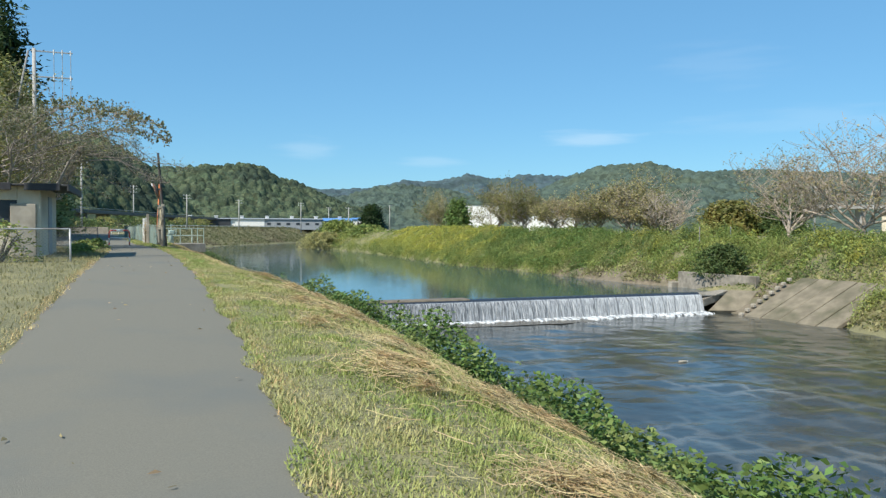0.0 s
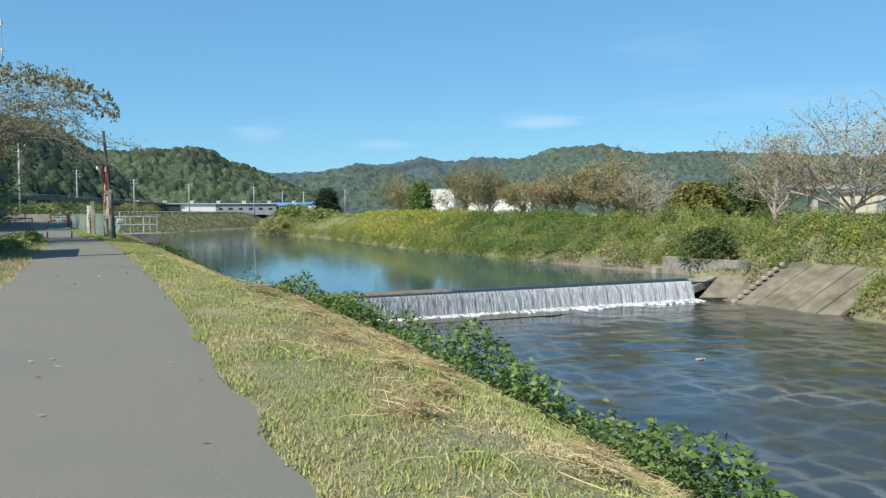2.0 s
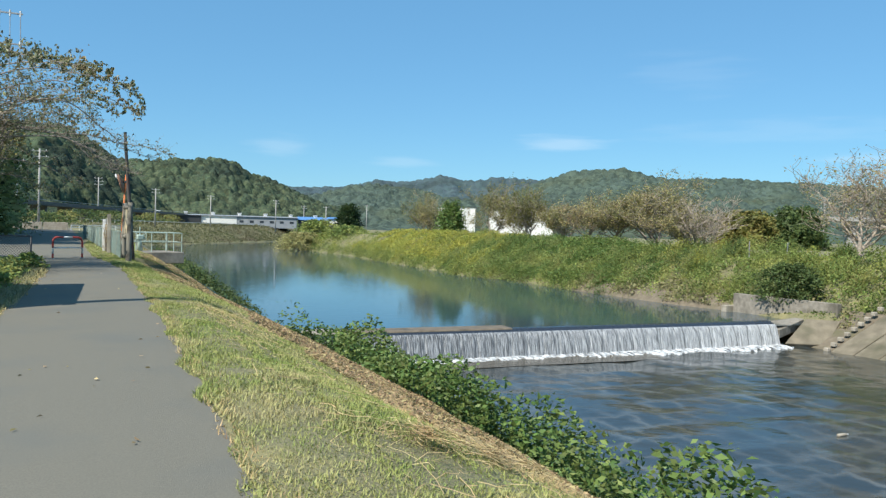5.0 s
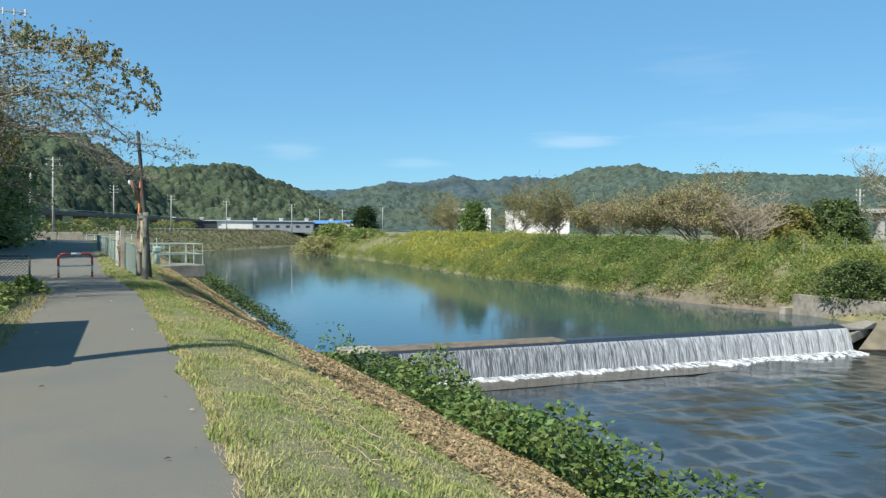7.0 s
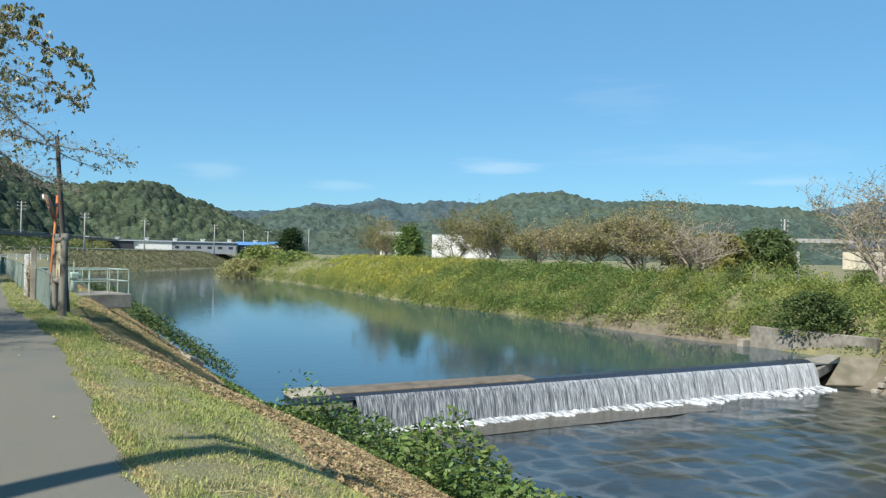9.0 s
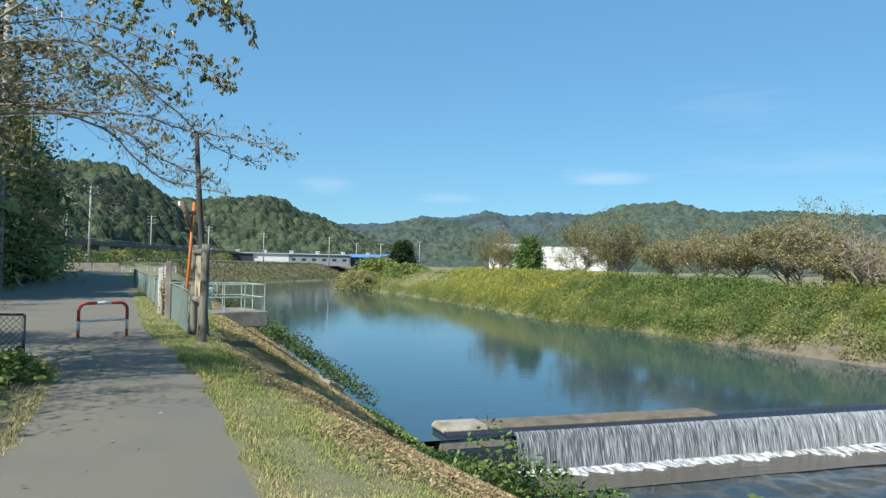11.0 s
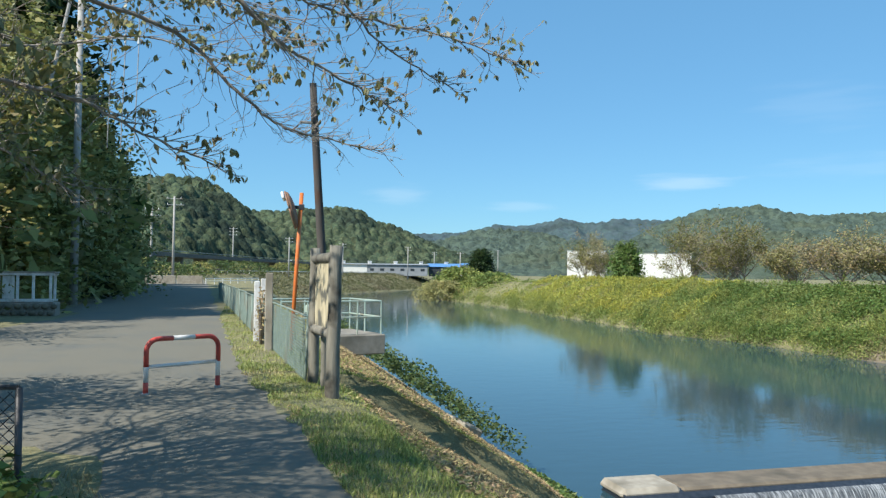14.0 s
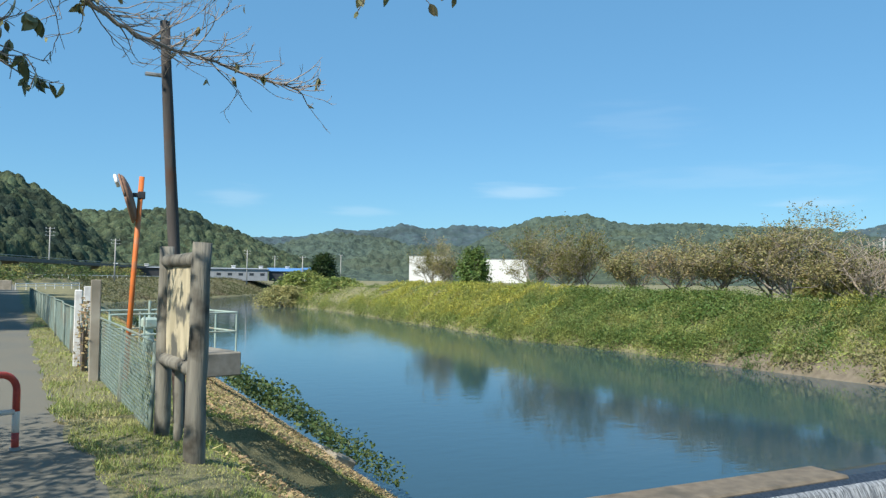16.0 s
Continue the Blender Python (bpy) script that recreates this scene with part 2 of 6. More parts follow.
def crown_tints(m, size, amount):
    """Each tree of a wood a little lighter or darker, and some yellower."""
    nt = m.node_tree
    N, L = nt.nodes, nt.links
    b = N["Principled BSDF"]
    src = b.inputs["Base Color"].links[0].from_socket
    g, v, hs, mr, mh, sp = (N.new(k) for k in ("ShaderNodeNewGeometry", "ShaderNodeTexVoronoi", "ShaderNodeHueSaturation", "ShaderNodeMapRange", "ShaderNodeMapRange", "ShaderNodeSeparateColor"))
    v.inputs["Scale"].default_value = 1 / size
    mr.inputs[3].default_value, mr.inputs[4].default_value = 1 - amount, 1 + amount
    mh.inputs[3].default_value, mh.inputs[4].default_value = 0.47, 0.515
    L.new(g.outputs["Position"], v.inputs["Vector"]); L.new(v.outputs["Color"], sp.inputs[0])
    L.new(sp.outputs[0], mr.inputs[0]); L.new(sp.outputs[1], mh.inputs[0])
    L.new(mr.outputs[0], hs.inputs["Value"]); L.new(mh.outputs[0], hs.inputs["Hue"]); L.new(src, hs.inputs["Color"])
    L.new(hs.outputs[0], b.inputs["Base Color"])
    b.inputs["Normal"].links[0].from_node.inputs["Distance"].default_value = size * 0.3


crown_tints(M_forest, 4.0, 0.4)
crown_tints(M_forest_mid_haze, 7.0, 0.3)
crown_tints(M_forest_far_haze, 16.0, 0.16)


def water(name, base, rough, scale, strength, dist, stretch, detail=3.0):
    m = bpy.data.materials.new(name)
    m.use_nodes = True
    nt = m.node_tree
    b = nt.nodes["Principled BSDF"]
    b.inputs["Base Color"].default_value = (*base, 1)
    b.inputs["Roughness"].default_value = rough
    b.inputs["IOR"].default_value = 1.333
    g = nt.nodes.new("ShaderNodeNewGeometry")
    mp = nt.nodes.new("ShaderNodeMapping")
    mp.inputs["Scale"].default_value = stretch
    n = nt.nodes.new("ShaderNodeTexNoise")
    n.inputs["Scale"].default_value, n.inputs["Detail"].default_value = scale, detail
    bp = nt.nodes.new("ShaderNodeBump")
    bp.inputs["Strength"].default_value, bp.inputs["Distance"].default_value = strength, dist
    nt.links.new(g.outputs["Position"], mp.inputs[0]); nt.links.new(mp.outputs[0], n.inputs["Vector"])
    nt.links.new(n.outputs[0], bp.inputs["Height"]); nt.links.new(bp.outputs[0], b.inputs["Normal"])
    return m


M_pond = water("calm_water", (0.030, 0.068, 0.088), 0.05, 1.6, 0.35, 0.02, (0.7, 1.3, 1))
M_river = water("running_water", (0.030, 0.036, 0.034), 0.13, 1.4, 0.32, 0.09, (0.7, 1.0, 1), 3.0)


def sunken_blocks(m, pale):
    """Rows of flat sunken blocks under the water, paler in the wide joints."""
    nt = m.node_tree
    N, L = nt.nodes, nt.links
    bs = N["Principled BSDF"]
    g, wob, sub, add, br, n, mr, mu, mx = (N.new("ShaderNode" + k) for k in ("NewGeometry", "TexNoise", "VectorMath", "VectorMath", "TexBrick", "TexNoise", "MapRange", "Math", "Mix"))
    wob.inputs["Scale"].default_value, wob.inputs["Detail"].default_value = 0.9, 3
    sub.operation, sub.inputs[1].default_value = "SUBTRACT", (0.5, 0.5, 0.5)
    add.operation, add.inputs[2].default_value = "MULTIPLY_ADD", (0, 0, 0)
    add.inputs[1].default_value = (1.5, 1.7, 0)
    br.offset = 0.5
    for k, v in (("Scale", 1.0), ("Mortar Size", 0.32), ("Mortar Smooth", 1.0), ("Brick Width", 1.3), ("Row Height", 1.55)):
        br.inputs[k].default_value = v
    br.inputs["Color1"].default_value, br.inputs["Color2"].default_value, br.inputs["Mortar"].default_value = (0, 0, 0, 1), (0.12, 0.12, 0.12, 1), (1, 1, 1, 1)
    n.inputs["Scale"].default_value, n.inputs["Detail"].default_value = 0.16, 3
    mr.inputs[1].default_value, mr.inputs[2].default_value = 0.36, 0.72
    mu.operation = "MULTIPLY"
    mx.data_type = "RGBA"
    mx.inputs[6].default_value, mx.inputs[7].default_value = bs.inputs["Base Color"].default_value[:], (*pale, 1)
    L.new(g.outputs["Position"], wob.inputs["Vector"]); L.new(wob.outputs["Color"], sub.inputs[0]); L.new(sub.outputs[0], add.inputs[0])
    L.new(g.outputs["Position"], add.inputs[2]); L.new(add.outputs[0], br.inputs["Vector"]); L.new(g.outputs["Position"], n.inputs["Vector"])
    L.new(n.outputs[0], mr.inputs[0]); L.new(mr.outputs[0], mu.inputs[0]); L.new(br.outputs["Color"], mu.inputs[1])
    L.new(mu.outputs[0], mx.inputs[0]); L.new(mx.outputs[2], bs.inputs["Base Color"])


sunken_blocks(M_river, (0.135, 0.14, 0.128))
M_apron = water("shallow_apron_water", (0.10, 0.088, 0.066), 0.22, 2.0, 0.5, 0.05, (0.5, 2.0, 1))


def fallmat(name):
    """Thin falling water: white streaks over dark wet concrete."""
    m = bpy.data.materials.new(name)
    m.use_nodes = True
    nt = m.node_tree
    N, L = nt.nodes, nt.links
    b = N["Principled BSDF"]
    b.inputs["Roughness"].default_value = 0.25
    g = N.new("ShaderNodeNewGeometry")
    mp = N.new("ShaderNodeMapping")
    mp.inputs["Scale"].default_value = (20, 2.5, 0.9)
    n = N.new("ShaderNodeTexNoise")
    n.inputs["Scale"].default_value, n.inputs["Detail"].default_value = 1.6, 7
    mp2 = N.new("ShaderNodeMapping")
    mp2.inputs["Scale"].default_value = (0.06, 0, 0)
    n2 = N.new("ShaderNodeTexNoise")
    n2.inputs["Scale"].default_value = 1.0
    ad = N.new("ShaderNodeMath")
    ad.operation = "MULTIPLY_ADD"
    ad.inputs[1].default_value = 0.42
    r = N.new("ShaderNodeValToRGB")
    r.color_ramp.elements[0].position, r.color_ramp.elements[1].position = 0.56, 0.98
    r.color_ramp.elements[0].color, r.color_ramp.elements[1].color = (0.09, 0.095, 0.10, 1), (0.66, 0.68, 0.69, 1)
    L.new(g.outputs["Position"], mp.inputs[0]); L.new(mp.outputs[0], n.inputs["Vector"])
    L.new(g.outputs["Position"], mp2.inputs[0]); L.new(mp2.outputs[0], n2.inputs["Vector"])
    gx = N.new("ShaderNodeSeparateXYZ")
    gr = N.new("ShaderNodeMapRange")
    gr.inputs[1].default_value, gr.inputs[2].default_value, gr.inputs[3].default_value, gr.inputs[4].default_value = 12, 38, 0.29, 0.72
    L.new(g.outputs["Position"], gx.inputs[0]); L.new(gx.outputs[0], gr.inputs[0]); L.new(gr.outputs[0], ad.inputs[0]); L.new(n.outputs[0], ad.inputs[2]); L.new(ad.outputs[0], r.inputs[0])
    sep = N.new("ShaderNodeSeparateXYZ")
    wv = N.new("ShaderNodeMath")
    wv.operation, wv.inputs[1].default_value, wv.inputs[2].default_value = "MULTIPLY_ADD", 1 / 0.98, -12.0 / 0.98
    jt = N.new("ShaderNodeMath")
    jt.operation, jt.inputs[1].default_value = "MULTIPLY_ADD", 0.5
    fr = N.new("ShaderNodeMath")
    fr.operation = "PINGPONG"
    fr.inputs[1].default_value = 0.5
    mr = N.new("ShaderNodeMapRange")
    mr.inputs[1].default_value, mr.inputs[2].default_value, mr.inputs[3].default_value, mr.inputs[4].default_value = 0.43, 0.49, 0.0, 0.6
    mx = N.new("ShaderNodeMix")
    mx.data_type = "RGBA"
    mx.inputs[7].default_value = (0.03, 0.032, 0.035, 1)
    n4 = N.new("ShaderNodeTexNoise")
    n4.inputs["Scale"].default_value = 0.8
    L.new(g.outputs["Position"], sep.inputs[0]); L.new(sep.outputs[0], wv.inputs[0]); L.new(g.outputs["Position"], n4.inputs["Vector"])
    L.new(n4.outputs[0], jt.inputs[0]); L.new(wv.outputs[0], jt.inputs[2]); L.new(jt.outputs[0], fr.inputs[0]); L.new(fr.outputs[0], mr.inputs[0])
    L.new(mr.outputs[0], mx.inputs[0]); L.new(r.outputs[0], mx.inputs[6])
    L.new(mx.outputs[2], b.inputs["Base Color"])
    bp = N.new("ShaderNodeBump")
    bp.inputs["Strength"].default_value, bp.inputs["Distance"].default_value = 0.5, 0.03
    L.new(n.outputs[0], bp.inputs["Height"]); L.new(bp.outputs[0], b.inputs["Normal"])
    return m


M_fall = fallmat("falling_water")
M_foam = mat("foam", (0.85, 0.87, 0.88), (0.6, 0.64, 0.66), scale=5, rough=0.7, bump=0.6, bscale=12)
_nt = M_foam.node_tree
_tr, _mx, _no, _mr = (_nt.nodes.new(k) for k in ("ShaderNodeBsdfTransparent", "ShaderNodeMixShader", "ShaderNodeTexNoise", "ShaderNodeMapRange"))
_mp, _ge = _nt.nodes.new("ShaderNodeMapping"), _nt.nodes.new("ShaderNodeNewGeometry")
_mp.inputs["Scale"].default_value = (5.0, 1.6, 1.0)
_no.inputs["Scale"].default_value, _no.inputs["Detail"].default_value = 1.0, 6
_mr.inputs[1].default_value, _mr.inputs[2].default_value = 0.32, 0.62
_nt.links.new(_ge.outputs["Position"], _mp.inputs[0]); _nt.links.new(_mp.outputs[0], _no.inputs["Vector"])
_nt.links.new(_no.outputs[0], _mr.inputs[0]); _nt.links.new(_mr.outputs[0], _mx.inputs[0])
_nt.links.new(_tr.outputs[0], _mx.inputs[1]); _nt.links.new(_nt.nodes["Principled BSDF"].outputs[0], _mx.inputs[2])
_nt.links.new(_mx.outputs[0], _nt.nodes["Material Output"].inputs[0])


# ---- mesh helpers ----
def mesh_ob(name, verts, faces, material, parent=None, label="", smooth=False):
    me = bpy.data.meshes.new(name)
    me.from_pydata([tuple(v) for v in verts], [], [tuple(f) for f in faces])
    me.materials.append(material)
    if smooth:
        me.polygons.foreach_set("use_smooth", [True] * len(me.polygons))
    ob = new(name, me)
    if parent:
        ob.parent = parent
    if label:
        ob["label"] = label
    return ob


def fast_mesh(name, v, f, material, smooth=False):
    """Mesh from numpy arrays: v (n,3), f (m,k)."""
    me = bpy.data.meshes.new(name)
    k = f.shape[1]
    me.vertices.add(len(v)); me.loops.add(f.size); me.polygons.add(len(f))
    me.vertices.foreach_set("co", v.astype(np.float32).ravel())
    me.loops.foreach_set("vertex_index", f.astype(np.int32).ravel())
    me.polygons.foreach_set("loop_start", np.arange(0, f.size, k, dtype=np.int32))
    if smooth:
        me.polygons.foreach_set("use_smooth", np.ones(len(f), dtype=bool))
    me.update(calc_edges=True)
    me.validate()
    me.materials.append(material)
    return new(name, me)


def part(name, bm, material, parent, label="", smooth=False):
    me = bpy.data.meshes.new(name)
    bm.to_mesh(me)
    bm.free()
    me.materials.append(material)
    if smooth:
        me.polygons.foreach_set("use_smooth", [True] * len(me.polygons))
    ob = new(name, me)
    if parent:
        ob.parent = parent
    if label:
        ob["label"] = label
    return ob


def box_bm(c, s, bevel=0.0, m=None, bm=None):
    own = bm is None
    bm = bm or bmesh.new()
    r = bmesh.ops.create_cube(bm, size=1.0, matrix=Matrix.LocRotScale(Vector(c), None, Vector(s)))
    if bevel:
        es = {e for v in r["verts"] for e in v.link_edges}
        bmesh.ops.bevel(bm, geom=list(es), offset=bevel, segments=1, affect="EDGES")
    if m is not None:
        bmesh.ops.transform(bm, matrix=m, verts=bm.verts)
    return bm


def tube(path, radii, n=8, bm=None, cap=True):
    """A tube along points, with a radius for each."""
    bm = bm or bmesh.new()
    pts = [Vector(p) for p in path]
    if not hasattr(radii, "__len__"):
        radii = [radii] * len(pts)
    rings, ref = [], None
    for i, p in enumerate(pts):
        d = (pts[min(i + 1, len(pts) - 1)] - pts[max(i - 1, 0)]).normalized()
        if ref is None:
            ref = d.cross(Vector((0.3, 0.9, 0.1))).normalized()
        a = (ref - d * ref.dot(d)).normalized()
        ref = a
        b = d.cross(a)
        rings.append([bm.verts.new(p + (a * math.cos(k * math.tau / n) + b * math.sin(k * math.tau / n)) * radii[i]) for k in range(n)])
    for r0, r1 in zip(rings, rings[1:]):
        for k in range(n):
            bm.faces.new((r0[k], r0[(k + 1) % n], r1[(k + 1) % n], r1[k]))
    if cap:
        bm.faces.new(rings[0][::-1]); bm.faces.new(rings[-1])
    return bm


def empty(name, loc, label, category, group=""):
    ob = new(name)
    ob.empty_display_size = 0.2
    ob.location = loc
    return tagged(ob, label, category, group)


def lerp(x, xs, ys):
    return np.interp(x, xs, ys)


def vnoise(x, y, s, seed=0):
    """Smooth value noise on arrays, about -1 to 1."""
    g = np.random.default_rng(seed).uniform(-1, 1, (64, 64))
    u, v = x / s, y / s
    i, j = np.floor(u).astype(int), np.floor(v).astype(int)
    fu, fv = u - i, v - j
    fu, fv = fu * fu * (3 - 2 * fu), fv * fv * (3 - 2 * fv)
    a, b = g[i % 64, j % 64], g[(i + 1) % 64, j % 64]
    c, d = g[i % 64, (j + 1) % 64], g[(i + 1) % 64, (j + 1) % 64]
    return (a * (1 - fu) + b * fu) * (1 - fv) + (c * (1 - fu) + d * fu) * fv


# ---- plan ----
POND, RIVER = -4.03, -5.25            # water levels above and below the weir
WEIR_Y = 34.6


def path_z(y):
    return lerp(y, [-40, -12, -8, -4, 1, 4.5, 12, 400], [-0.8, -0.52, -0.43, -0.31, -0.16, -0.04, 0.0, 0.0])


def edge_r(y):
    """Right edge of the asphalt."""
    return lerp(y, [-40, -12, -8, -4, -1, 2, 6, 10, 14, 18, 21.5, 24, 26, 28.4, 31, 34, 54, 80, 131, 200, 290], [1.2, 1.42, 1.50, 1.62, 1.68, 1.66, 1.62, 1.59, 1.49, 1.42, 1.30, 1.08, 0.92, 0.58, 0.36, 0.15, -0.8, -2.0, -4.6, -8.6, -13.5])


def edge_l(y):
    return lerp(y, [-40, -8, -2, 4, 12, 20, 24.5, 27, 30, 40, 45, 49.5, 52, 90, 144, 200, 290], [-0.8, -0.52, -0.47, -0.48, -0.47, -0.58, -0.8, -4.5, -7.5, -6.4, -5.9, -5.9, -7.0, -9.8, -13.6, -17.5, -24])


def right_shore(y):
    return lerp(y, [-200, 0, 20, 25, 31, 34, 42, 47, 60, 75, 86, 100, 120, 150, 178, 190, 200, 240], [33, 37.5, 40, 41.4, 41.2, 42.5, 43.4, 42.2, 41.8, 42.2, 40.0, 41.5, 42.5, 44.5, 42.5, 46, 70, 190])


def far_d(x, y):
    return ((x - 12) * 100 - (y - 203) * 58) / 115.6


def bare_ground(x, y):
    pz = path_z(y)
    er = np.maximum(edge_r(y), np.where(y > 30, 1.2, -5))
    # near bank
    d = x - er
    zn = pz + lerp(d, [-400, -0.2, 0.0, 0.9, 1.5, 2.6, 4.2, 5.2, 7.1, 8.8, 10.5], [0, 0, 0.005, -0.04, -0.15, -0.66, -1.68, -2.28, -4.05, -5.45, -6.2])
    even = lerp(d, [-400, -0.2, 0.0, 0.8, 1.2, 2.6, 4.2, 5.2, 7.1, 8.8, 10.5], [0, 0, 0.005, -0.05, -0.19, -0.90, -1.68, -2.20, -4.05, -5.45, -6.2])
    zn = zn + (pz + even - zn) * np.clip((y - 2) / 6, 0, 1)
    steep = lerp(d, [-400, -0.2, 0.0, 0.9, 1.5, 2.6, 3.4, 5.2, 7.1, 8.8, 10.5], [0, 0, 0.005, -0.08, -0.30, -1.0, -1.5, -2.75, -4.10, -5.45, -6.2])
    zn = zn + (pz + steep - zn) * np.clip((y - 19) / 8, 0, 1)
    # opposite bank
    dr = x - right_shore(y)
    top = lerp(y, [-100, 20, 45, 100, 200], [-0.5, -0.35, -0.1, 0.1, 0.4])
    zr = lerp(dr, [-5, -1.5, 0, 0.8, 8.2, 11, 600], [-6.2, -5.3, -4.2, -3.5, 0, 0.0, 0]) + np.where(dr > 0, top * np.clip(dr / 8.2, 0, 1), 0)
    down = np.clip((33 - y) / 3, 0, 1)
    zr = zr - down * 1.15 * np.clip(1 - np.maximum(dr, 0) / 8, 0, 1)
    pav = np.clip((y - 23.2) / 0.6, 0, 1) * np.clip((34.0 - y) / 0.5, 0, 1) * np.clip((5.6 - dr) / 0.8, 0, 1)
    zr = np.where(dr > -1.5, zr - pav * 0.9, zr)
    # far bank beyond the bend
    zf = lerp(-far_d(x, y), [-6, -1, 0, 3, 14, 20], [-6.2, -5.2, -4.1, -3.4, 1.0, 1.2])
    z = np.maximum(np.maximum(zn, zr), np.where(y > 120, zf, -9))
    return z


def terrain(x, y):
    lump = vnoise(x, y, 1.4, 3) * 0.06 + vnoise(x, y, 3.7, 4) * 0.05
    off = np.clip(np.maximum(edge_l(y) - 0.1 - x, x - edge_r(y) - 0.1) * 2, 0, 1) * np.clip((70 - np.abs(x)) / 10, 0, 1) * np.clip((215 - y) / 10, 0, 1)
    return bare_ground(x, y) + lump * off


# ground: one sheet to the horizon
gx = np.unique(np.concatenate([[-4000, -2500, -1500, -800, -400, -200, -120, -70], np.arange(-45, -8, 3.0), np.arange(-8, -1, 0.7), np.arange(-1, 12, 0.3), np.arange(12, 36, 2.0), np.arange(36, 54, 0.6), np.arange(54, 80, 3), [90, 110, 140, 180, 240, 320, 450, 700, 1200, 2000, 3500]]))
gy = np.unique(np.concatenate([[-2500, -1200, -500, -200, -100, -60], np.arange(-40, -14, 2.0), np.arange(-14, 62, 0.5), np.arange(62, 110, 1.5), np.arange(110, 250, 3.0), np.arange(250, 360, 8), [380, 420, 480, 560, 700, 900, 1300, 2000, 3000, 4000]]))
GX, GY = np.meshgrid(gx, gy)
GZ = terrain(GX, GY)
GZ = np.where((GX > edge_l(GY) + 0.05) & (GX < edge_r(GY) - 0.05) & (GY > -40) & (GY < 290), GZ - 0.025, GZ)
nx, ny = len(gx), len(gy)
idx = np.arange(nx * ny).reshape(ny, nx)
quads = np.stack([idx[:-1, :-1], idx[:-1, 1:], idx[1:, 1:], idx[1:, :-1]], -1).reshape(-1, 4)
ground = fast_mesh("ground", np.stack([GX, GY, GZ], -1).reshape(-1, 3), quads, M_soil, True)
tagged(ground, "grassy river banks and flat valley floor", "ground", kind="structure")


def strip(name, ys, left, right, zf, thick, material, label, nacross=8):
    v, f = [], []
    ys = np.array(ys)
    cols = np.linspace(0, 1, nacross)
    for y in ys:
        l, r = float(left(y)), float(right(y))
        wob = 0.05 * vnoise(np.array([y * 1.0]), np.array([3.0]), 0.35, 9)[0]
        wob2 = 0.05 * vnoise(np.array([y * 1.0]), np.array([7.0]), 0.3, 12)[0]
        for c in cols:
            x = l + wob2 + (r + wob - l - wob2) * c
            v.append((x, y, float(zf(y)) + 0.012 - 0.02 * (2 * c - 1) ** 2))
        v.append((r + wob, y, float(zf(y)) - thick)); v.append((l + wob2, y, float(zf(y)) - thick))
    n = nacross + 2
    for i in range(len(ys) - 1):
        for k in range(n):
            a, b = i * n + k, i * n + (k + 1) % n
            f.append((a, b, b + n, a + n))
    ob = mesh_ob(name, v, f, material)
    return tagged(ob, label, "road", kind="structure")


strip("path", list(np.arange(-40, 24.5, 0.2)) + [24.6], edge_l, edge_r, path_z, 0.1, M_asphalt, "grey asphalt riverside path with ragged grass edges")
strip("road", [24.6] + list(np.arange(25, 60, 0.5)) + list(range(60, 291, 5)), edge_l, edge_r, lambda y: path_z(y) + 0.0, 0.1, M_asphalt, "grey asphalt lane beside the river")

# water
def water_sheet(name, xs, ys, z, material, label, inside, wave=0.0):
    X, Y = np.meshgrid(xs, ys)
    Z = np.full_like(X, z)
    if wave:
        Z = Z + wave * (vnoise(X, Y, 1.7, 21) + 0.6 * vnoise(X, Y, 0.8, 22))
    i = np.arange(X.size).reshape(X.shape)
    q = np.stack([i[:-1, :-1], i[:-1, 1:], i[1:, 1:], i[1:, :-1]], -1).reshape(-1, 4)
    ob = fast_mesh(name, np.stack([X, Y, Z], -1).reshape(-1, 3), q, material, True)
    return tagged(ob, label, "water", kind="structure")


water_sheet("water_pond", np.linspace(7.5, 200, 120), np.linspace(WEIR_Y - 0.2, 330, 120), POND, M_pond, "calm blue-green river water above the weir", None)
water_sheet("water_river", np.arange(8, 44, 0.35), np.concatenate([np.arange(-14, 33.9, 0.35)]), RIVER, M_river, "shallow rippling dark river water below the weir", None, 0.045)
water_sheet("water_apron", np.arange(11.5, 29, 0.4), np.arange(31.7, 34.0, 0.3), RIVER + 0.03, M_apron, "thin brown water over the weir apron", None, 0.02)
water_sheet("water_river_far", np.linspace(6, 44, 20), np.linspace(-200, -14, 30), RIVER, M_river, "shallow rippling river water downstream", None)

